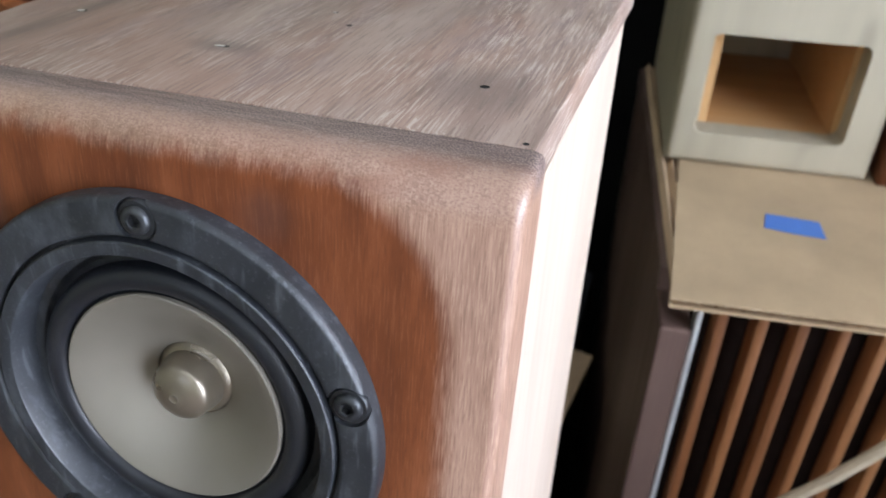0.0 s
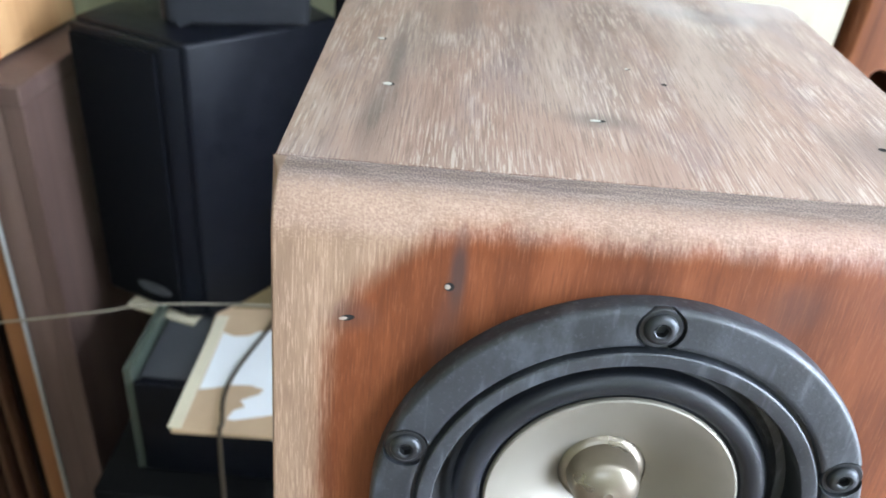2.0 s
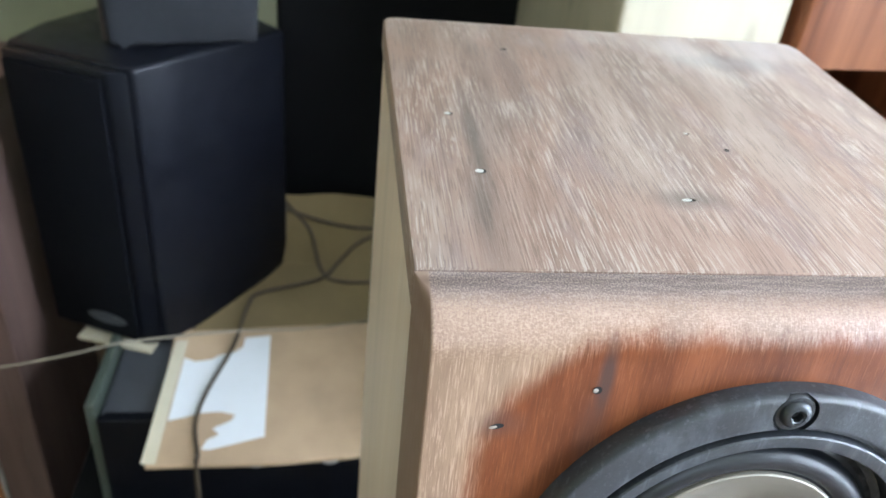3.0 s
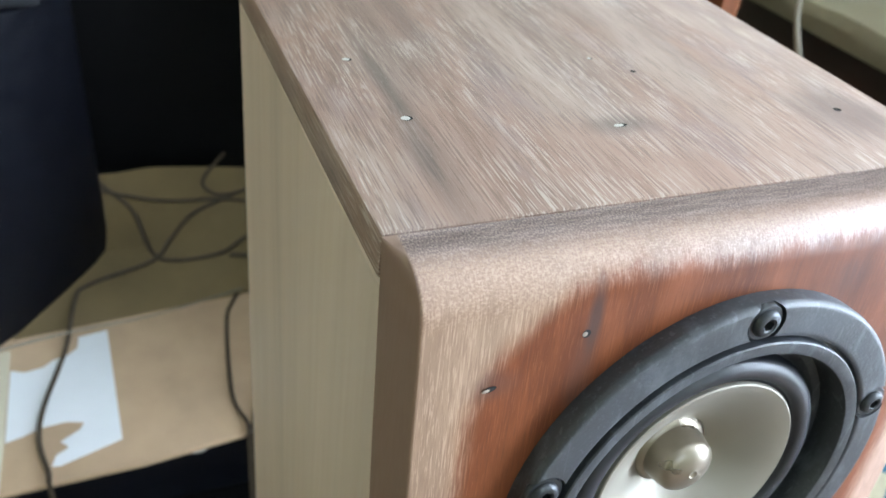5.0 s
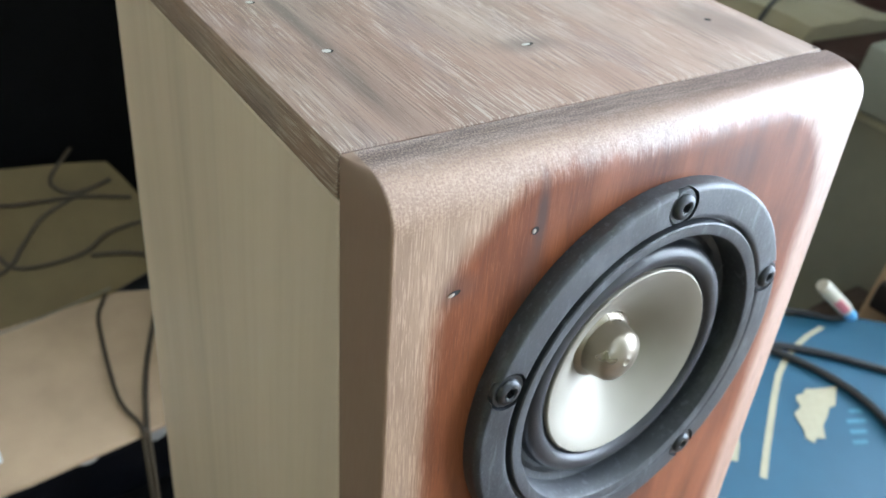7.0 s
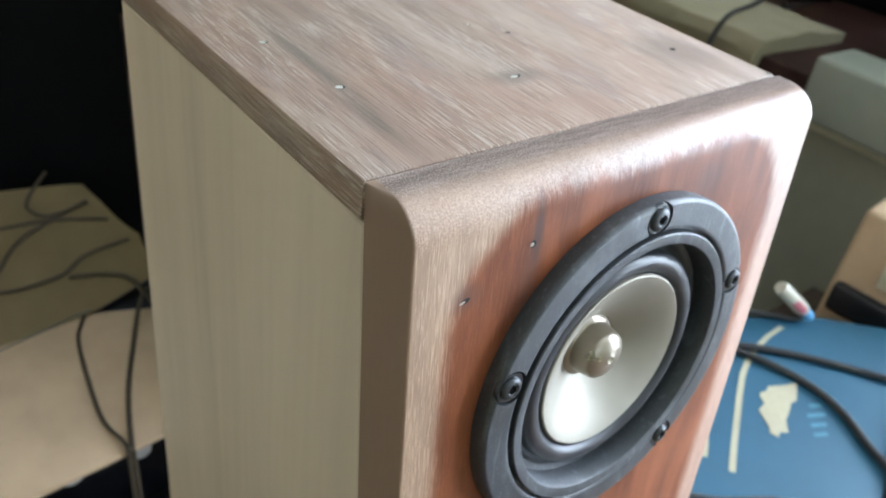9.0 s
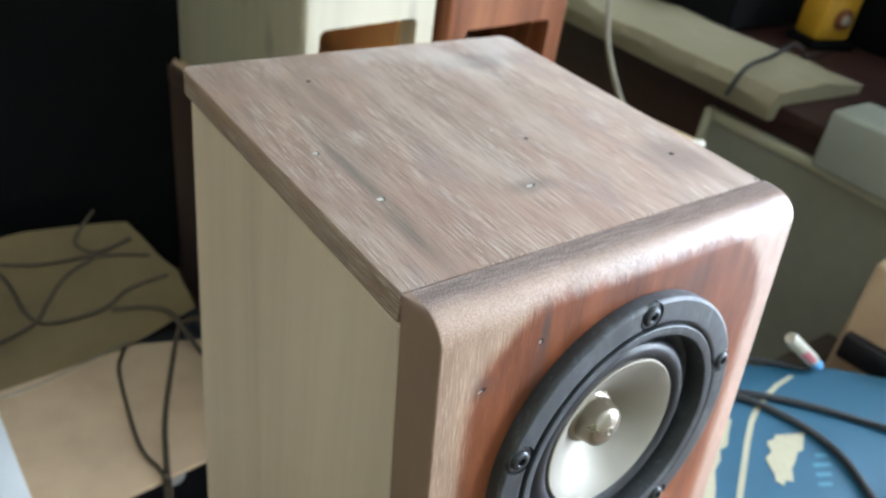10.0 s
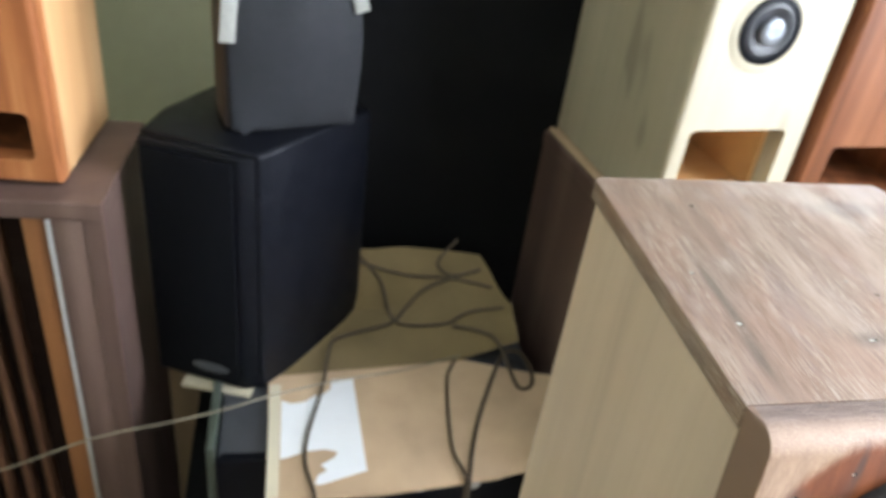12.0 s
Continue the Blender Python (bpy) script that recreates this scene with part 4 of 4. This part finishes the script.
def cardboard_folded():
    """Flat front part and a rear flap that rises to the black panel."""
    e = thing("folded_cardboard", Matrix.Translation((0, 0, 0.4452)), "creased brown cardboard with a raised rear flap", "cardboard")
    o = [(-0.166, 0.334), (-0.06, 0.338), (0.02, 0.347), (0.057, 0.351), (0.063, 0.355), (0.083, 0.358), (0.135, 0.362), (0.150, 0.496), (0.126, 0.500), (0.052, 0.5240), (0.035, 0.5290), (-0.05, 0.5210), (-0.150, 0.5120), (-0.172, 0.500)]
    part("sheet", prism(o, 0.0, 0.0042, 0.0006, 1), M_CARD, e, "flat creased cardboard", False)
    # flap as a bent plate: a gentle rise, then a steep upper part
    b = bmesh.new()
    n, k = 20, 16
    grid = [[flap_point(i / n, j / k, 0.0) - Vector((0, 0, 0.4452)) for j in range(k + 1)] for i in range(n + 1)]
    lo = [[b.verts.new((x, y, z)) for x, y, z in row] for row in grid]
    hi = [[b.verts.new((x, y, z + 0.0006 + 0.0029 * min(1, 6 * j / k))) for j, (x, y, z) in enumerate(row)] for row in grid]
    for i in range(n):
        for j in range(k):
            b.faces.new((lo[i][j], lo[i][j + 1], lo[i + 1][j + 1], lo[i + 1][j]))
            b.faces.new((hi[i][j], hi[i + 1][j], hi[i + 1][j + 1], hi[i][j + 1]))
    rim = [(i, 0) for i in range(n)] + [(n, j) for j in range(k)] + [(i, k) for i in range(n, 0, -1)] + [(0, j) for j in range(k, 0, -1)]
    for (a, c), (d, f) in zip(rim, rim[1:] + rim[:1]):
        b.faces.new((lo[a][c], lo[d][f], hi[d][f], hi[a][c]))
    part("flap", b, M_CARD3, e, "raised olive-brown rear flap with shade in its colour")
    part("side_rim", box(-0.1695, 0.336, 0.0043, -0.158, 0.488, 0.0056, 0.0004, 1), M_CREAM, e, "cream folded edge", False)
    # white label with two torn places
    w = [(-0.157, 0.384), (-0.146, 0.387), (-0.132, 0.393), (-0.114, 0.395), (-0.101, 0.391), (-0.104, 0.384), (-0.118, 0.375), (-0.112, 0.368), (-0.121, 0.362), (-0.124, 0.352), (-0.118, 0.351), (-0.0735, 0.366),
         (-0.0800, 0.498), (-0.104, 0.494), (-0.105, 0.480), (-0.112, 0.473), (-0.124, 0.469), (-0.132, 0.462), (-0.146, 0.459), (-0.157, 0.464)]
    part("label", prism(w, 0.0043, 0.0048), M_PAPER, e, "white paper label with torn brown places", False)


cardboard_folded()


def backdrop_panel():
    e = thing("tall_panel", Matrix.Translation((-0.0815, 0.650, 0)), "tall matt black panel standing behind the cables", "panel")
    part("board", box(0, 0, 0.012, 0.247, 0.10, 1.25, 0.004), M_PANEL, e, "matt black board", False)
    part("plinth", box(-0.004, -0.004, 0, 0.251, 0.104, 0.0118), M_PANEL, e, "", False)


backdrop_panel()


def cable(points, r, mat, label, base=0.0):
    o = Vector(points[0])
    return solid("cable", tube([Vector(p) - o for p in points], r), mat, Matrix.Translation(o), label, "cable", "cables")


FLAP = "thin grey-brown cable lying in loops on the cardboard"
cable([(-0.078, 0.601, 0.5482), (-0.068, 0.600, 0.5384), (-0.046, 0.592, 0.5137), (-0.034, 0.571, 0.4801), (-0.015, 0.555, 0.4768), (0.031, 0.553, 0.4807), (0.057, 0.557, 0.4945), (0.096, 0.552, 0.5044)], 0.0020, M_CABLE, FLAP)
cable([(-0.078, 0.600, 0.5402), (-0.065, 0.599, 0.5330), (-0.015, 0.591, 0.5226), (0.038, 0.586, 0.5220), (0.085, 0.575, 0.5169)], 0.0018, M_CABLE, FLAP)
cable([(0.072, 0.592, 0.5310), (0.012, 0.583, 0.5122), (-0.014, 0.576, 0.4883), (-0.034, 0.560, 0.4759), (-0.093, 0.548, 0.4651), (-0.105, 0.532, 0.4619), (-0.114, 0.480, 0.4516), (-0.130, 0.414, 0.4522), (-0.133, 0.378, 0.4516), (-0.126, 0.345, 0.4516), (-0.125, 0.333, 0.4482), (-0.125, 0.330, 0.3622)], 0.0020, M_CABLE, FLAP)
cable([(0.046, 0.620, 0.5542), (0.025, 0.602, 0.5417), (0.022, 0.595, 0.5325), (0.038, 0.588, 0.5251), (0.072, 0.591, 0.5301)], 0.0018, M_CABLE, FLAP)
cable([(0.038, 0.550, 0.4791), (0.069, 0.538, 0.4804), (0.088, 0.522, 0.4762), (0.104, 0.477, 0.4516), (0.120, 0.477, 0.4516), (0.126, 0.500, 0.4516), (0.112, 0.515, 0.4682), (0.092, 0.512, 0.4662), (0.066, 0.465, 0.4516), (0.042, 0.407, 0.4516), (0.026, 0.351, 0.4516), (0.025, 0.344, 0.4452), (0.025, 0.342, 0.3622)], 0.0023, M_CABLE, "grey-brown cable hanging over the cardboard's front edge")
cable([(0.040, 0.522, 0.4522), (0.034, 0.512, 0.4516), (0.024, 0.484, 0.4516), (0.015, 0.393, 0.4516), (0.022, 0.356, 0.4516), (0.021, 0.344, 0.4462), (0.021, 0.342, 0.3622)], 0.0018, M_CABLE, "thin cable hanging over the cardboard's front edge")
cable([(-0.64, 0.4685, 0.30), (-0.56, 0.40, 0.42), (-0.46, 0.33, 0.485), (-0.377, 0.32, 0.521), (-0.303, 0.32, 0.554), (-0.243, 0.32, 0.570), (-0.199, 0.325, 0.578), (-0.165, 0.34, 0.577), (-0.10, 0.40, 0.538), (-0.04, 0.46, 0.492), (0.045, 0.523, 0.4565)], 0.0009, M_CABLED, "thin pale cable strung from the slatted speaker")
cable([(0.225, 0.19, 0.4535), (0.235, 0.198, 0.50), (0.250, 0.200, 0.577), (0.268, 0.200, 0.614), (0.290, 0.200, 0.647), (0.312, 0.203, 0.680), (0.345, 0.22, 0.712), (0.40, 0.265, 0.722), (0.46, 0.315, 0.708), (0.50, 0.335, 0.6985), (0.53, 0.35, 0.6985)], 0.0032, M_CABLEL, "cream mains cable in front of the slats")


# ---------------------------------------------------------------- right: carton, marker, panel, dresser
def teal_carton():
    z = 0.55
    e = thing("carton", Matrix.Translation((0, 0, 0.4498)), "teal printed carton with torn paper patches", "carton")
    h = z - 0.4498
    o = [(0.285, 0.045), (0.330, -0.060), (0.428, -0.030), (0.634, 0.058), (0.575, 0.110), (0.490, 0.158), (0.40, 0.175)]
    part("body", prism(o, 0, h, 0.004, 2), M_TEAL, e, "teal printed card", False)
    def flat(pts, mat, label, up=0.0006):
        part("patch", prism(pts, h + 0.0001, h + up), mat, e, label, False)
    flat([(0.434, 0.078), (0.440, 0.0765), (0.446, 0.0790), (0.461, 0.0725), (0.473, 0.0690), (0.463, 0.0630), (0.453, 0.0570), (0.447, 0.0580), (0.436, 0.0525), (0.426, 0.0490), (0.416, 0.0405), (0.411, 0.0440), (0.405, 0.0415), (0.403, 0.0480), (0.408, 0.0520), (0.412, 0.0600), (0.416, 0.0670), (0.427, 0.0690), (0.430, 0.0755)], M_PATCH, "torn cream patch")
    flat([(0.418, 0.117), (0.426, 0.109), (0.412, 0.101), (0.398, 0.091), (0.388, 0.091), (0.379, 0.083), (0.367, 0.079), (0.352, 0.066), (0.340, 0.058), (0.333, 0.064), (0.345, 0.075), (0.352, 0.086), (0.366, 0.090), (0.372, 0.101), (0.386, 0.104), (0.396, 0.113)], M_PATCH, "torn cream patch")
    mid = [(0.527, 0.119), (0.503, 0.1175), (0.479, 0.113), (0.459, 0.107), (0.440, 0.099), (0.416, 0.085), (0.392, 0.070), (0.368, 0.055), (0.345, 0.040)]
    flat([(x + 0.0013, y - 0.0020) for x, y in mid] + [(x - 0.0013, y + 0.0020) for x, y in reversed(mid)], M_PATCH, "cream printed line", 0.0003)
    edge = prism([(0.634, 0.058), (0.430, -0.030), (0.434, -0.040), (0.643, 0.052)], -0.0 + 0.02, h + 0.006, 0.002)
    part("end_rim", edge, M_AMP, e, "grey-black rim of the open end", False)
    for x, y, w in ((0.463, 0.046, 0.011), (0.454, 0.0395, 0.016), (0.446, 0.0325, 0.014), (0.438, 0.026, 0.012)):
        part("print_bar", moved(box(-0.0017, -w / 2, h + 0.0001, 0.0017, w / 2, h + 0.0003), pose(x, y, 0, 0, 0, 66)), M_PALETEAL, e, "faded print", False)


teal_carton()


def marker():
    a, b = Vector((0.556, 0.112, 0.5560)), Vector((0.5165, 0.1309, 0.5906))
    up = (b - a).normalized()
    m = Matrix.Translation(a) @ up.to_track_quat("Z", "Y").to_matrix().to_4x4()
    e = thing("marker_pen", m, "white marker with pink band and blue cap on the carton", "marker")
    L = (b - a).length
    part("barrel", lathe([(0.0, 0.0121), (0.0058, 0.0121), (0.0063, 0.014), (0.0063, L - 0.004), (0.0052, L), (0, L)], 24), M_WHITE, e)
    part("cap", lathe([(0.0, 0.0), (0.0046, 0.0), (0.0050, 0.002), (0.0046, 0.0119), (0.0, 0.0119)], 24), M_BLUE, e, "blue cap")
    part("band", box(0.0020, -0.0036, 0.016, 0.0067, 0.0036, L * 0.62, 0.001), M_PINK, e, "pink label")


marker()
cable([(0.36, 0.165, 0.556), (0.42, 0.148, 0.5535), (0.456, 0.127, 0.5535), (0.487, 0.101, 0.5535), (0.512, 0.074, 0.5535), (0.540, 0.038, 0.5535), (0.560, 0.008, 0.556), (0.58, -0.03, 0.552), (0.62, -0.08, 0.52)], 0.0031, M_CABLEB, "black cable lying over the teal carton")
cable([(0.35, 0.155, 0.5535), (0.41, 0.142, 0.5535), (0.450, 0.124, 0.5535), (0.468, 0.093, 0.5535), (0.476, 0.060, 0.5535), (0.472, 0.030, 0.5535), (0.456, -0.003, 0.5535), (0.445, -0.030, 0.553), (0.435, -0.055, 0.535), (0.43, -0.08, 0.50)], 0.0031, M_CABLEB, "black cable curving over the teal carton's edge")
cable([(0.27, 0.07, 0.553), (0.31, 0.030, 0.5535), (0.35, 0.005, 0.5535), (0.385, -0.03, 0.5535), (0.41, -0.06, 0.53)], 0.0028, M_CABLEB, "black cable lying over the teal carton")


cable([(0.40, 0.190, 0.556), (0.452, 0.172, 0.558), (0.493, 0.154, 0.556), (0.520, 0.139, 0.5535), (0.540, 0.121, 0.5535), (0.552, 0.116, 0.5535)], 0.0026, M_CABLEB, "black cable lying under the marker pen")


def small_carton():
    e = thing("carton", pose(0.665, 0.028, 0.4498, 0, 0, 6), "small tan carton with a cream flap on the table", "carton")
    part("body", box(0, 0, 0, 0.10, 0.115, 0.178, 0.006, 3), M_CARD, e, "tan card")
    part("flap", moved(box(0, 0, 0, 0.002, 0.07, 0.040, 0.0005, 1), pose(-0.004, 0.006, 0.112, 0, -9, 0)), M_CREAM, e, "cream torn flap")
    part("pad", box(-0.014, 0.012, 0.070, -0.0005, 0.108, 0.100, 0.004, 2), M_RUBBER, e, "black foam pad")
    part("label", box(-0.001, 0.0, 0.01, -0.0001, 0.060, 0.066), M_GREEN, e, "faded green label")


small_carton()


def dresser():
    e = thing("dresser", pose(0.835, -0.30, 0, 0, 0, 0), "dark mahogany dresser with a towel on top", "dresser")
    part("body", box(0, 0, 0.04, 0.5, 1.30, 0.640, 0.004), M_DRESS, e)
    part("top", box(-0.012, -0.01, 0.6403, 0.51, 1.31, 0.662, 0.004), M_DRESS, e)
    part("plinth", box(0.02, 0.02, 0, 0.48, 1.28, 0.0398), M_DRESS, e)


dresser()


def framed_panel():
    e = thing("framed_panel", pose(0.800, -0.22, 0.0, 0, 2.0, 0), "grey-olive panel with a cream rim leaning on the dresser", "panel")
    part("panel", box(0.004, 0.014, 0.014, 0.012, 0.700, 0.605, 0.001), M_BOARD, e, "grey-olive board", False)
    b = box(0, 0, 0, 0.016, 0.0138, 0.619, 0.003)
    part("rim", b, M_TRIM, e)
    part("rim", box(0, 0.7002, 0, 0.016, 0.714, 0.619, 0.003), M_TRIM, e)
    part("rim", box(0, 0.0140, 0.6052, 0.016, 0.700, 0.619, 0.003), M_TRIM, e)
    part("rim", box(0, 0.0140, 0, 0.016, 0.700, 0.0138, 0.003), M_TRIM, e)


framed_panel()


def towel():
    """A folded cloth laid along the dresser's front edge, its hem hanging over."""
    b = bmesh.new()
    n, k, thick = 48, 16, 0.021
    up, under = [], []
    for i in range(n + 1):
        u = i / n
        hi, lo = [], []
        for j in range(k + 1):
            q = j / k
            y = 0.392 + 0.58 * u - 0.012 * q * (1 - u)
            wave = 1.3 * noise.noise(Vector((q * 3.1, y * 11, 4))) + 0.6 * noise.noise(Vector((q * 7, y * 23, 9)))
            if q < 0.25:
                x, z = -0.0265 + 0.0015 * wave, -0.020 + 0.020 * q / 0.25
                out = Vector((-1, 0, 0.1 + 0.6 * q / 0.25)).normalized()
            else:
                x, z = -0.0240 + 0.168 * (q - 0.25) / 0.75, 0.0006
                out = Vector((-0.5 * max(0.0, 1 - (q - 0.25) / 0.15), 0, 1)).normalized()
            p = Vector((x, y, z))
            puff = thick * (1 + 0.30 * wave) * (0.6 + 0.4 * math.sin(math.pi * min(1, q * 1.02)))
            lo.append(b.verts.new(p))
            hi.append(b.verts.new(p + out * max(0.004, puff)))
        up.append(hi)
        under.append(lo)
    for i in range(n):
        for j in range(k):
            b.faces.new((up[i][j], up[i + 1][j], up[i + 1][j + 1], up[i][j + 1]))
            b.faces.new((under[i][j], under[i][j + 1], under[i + 1][j + 1], under[i + 1][j]))
    rim = [(i, 0) for i in range(n)] + [(n, j) for j in range(k)] + [(i, k) for i in range(n, 0, -1)] + [(0, j) for j in range(k, 0, -1)]
    for (a, c), (d, f) in zip(rim, rim[1:] + rim[:1]):
        b.faces.new((under[a][c], under[d][f], up[d][f], up[a][c]))
    bmesh.ops.recalc_face_normals(b, faces=b.faces[:])
    solid("folded_towel", b, M_TOWEL, Matrix.Translation((0.8465, 0.0, 0.6622)), "folded beige towel hanging over the dresser's front edge", "towel")


towel()


def yellow_tool():
    e = thing("yellow_case", pose(1.100, 0.528, 0.6625, 0, 0, -17), "yellow plastic tool with a round dial on the dresser", "tool")
    part("body", box(0, 0, 0.012, 0.066, 0.055, 0.094, 0.008, 3), M_YELLOW, e)
    part("dial", moved(lathe([(0.017, 0), (0.016, 0.004), (0.012, 0.006), (0, 0.006)], 28), pose(0.038, 0, 0.048, 90, 0, 0)), M_BROWN, e, "dark red dial")
    part("dial_centre", moved(lathe([(0.008, 0.0), (0.007, 0.009), (0, 0.010)], 20), pose(0.038, 0, 0.048, 90, 0, 0)), M_WHITE, e, "white knob")
    part("base", box(-0.006, -0.006, 0, 0.076, 0.060, 0.0118, 0.002), M_PANEL, e, "black base")


yellow_tool()


def back_things():
    solid("grey_carton", box(0, 0, 0, 0.08, 0.21, 0.075, 0.006, 3), M_GREYBLK, Matrix.Translation((0.800, 0.105, 0.6195)), "pale grey carton on the framed panel's edge", "carton")
    solid("cable_end", tube([(0, 0, 0), (0.012, 0.001, 0.0005), (0.024, -0.001, 0.001), (0.034, -0.003, 0)], 0.0042), M_WHITE, Matrix.Translation((0.508, 0.300, 0.6992)), "short white cable end lying on the cardboard", "cable")
    solid("black_case", box(0, 0, 0, 0.135, 0.34, 0.26, 0.004, 2), M_PANEL, Matrix.Translation((1.195, 0.305, 0.6625)), "black case behind the yellow tool on the dresser", "case")
    solid("storage_case", box(0, 0, 0, 0.22, 0.30, 0.30, 0.006, 3), M_CASE, Matrix.Translation((0.97, 0.0, 0.6625)), "dark brown storage case on the dresser", "case")
    e = thing("stereo_unit", pose(1.004, 0.622, 0.6625, 0, 0, 0), "black stacked stereo unit on the dresser behind the towel", "stereo")
    part("lower_case", box(0, 0, 0.004, 0.30, 0.230, 0.098, 0.003), M_PANEL, e, "matt black lower case", False)
    part("trim_line", box(-0.001, 0.001, 0.0982, 0.299, 0.229, 0.1010, 0.0005), M_AMP, e, "grey trim line")
    part("upper_case", box(0.002, 0.001, 0.1012, 0.298, 0.229, 0.31, 0.003), M_PANEL, e, "matt black upper case", False)
    for x in (0.02, 0.26):
        for y in (0.02, 0.19):
            part("foot", box(x, y, 0, x + 0.02, y + 0.02, 0.0039), M_RUBBER, e)
    cable([(0.90, 0.83, 0.69), (0.84, 0.78, 0.715), (0.78, 0.71, 0.765), (0.70, 0.62, 0.790), (0.640, 0.553, 0.780), (0.590, 0.50, 0.761), (0.566, 0.469, 0.739), (0.555, 0.440, 0.714), (0.538, 0.405, 0.6988), (0.53, 0.385, 0.6985)], 0.0030, M_CABLED, "thick pale cable drooping on to the cardboard")
    cable([(0.90, 0.90, 0.668), (0.82, 0.84, 0.672), (0.76, 0.80, 0.66), (0.68, 0.72, 0.62), (0.62, 0.67, 0.55), (0.60, 0.65, 0.40), (0.60, 0.65, 0.006)], 0.006, M_CABLEB, "dark cable hanging behind the speakers")
    cable([(1.10, 0.50, 0.668), (1.02, 0.49, 0.672), (0.985, 0.480, 0.690), (0.94, 0.468, 0.706), (0.90, 0.455, 0.708), (0.855, 0.445, 0.704), (0.812, 0.448, 0.692), (0.795, 0.452, 0.655)], 0.003, M_CABLEB, "short dark cable over the towel")


back_things()
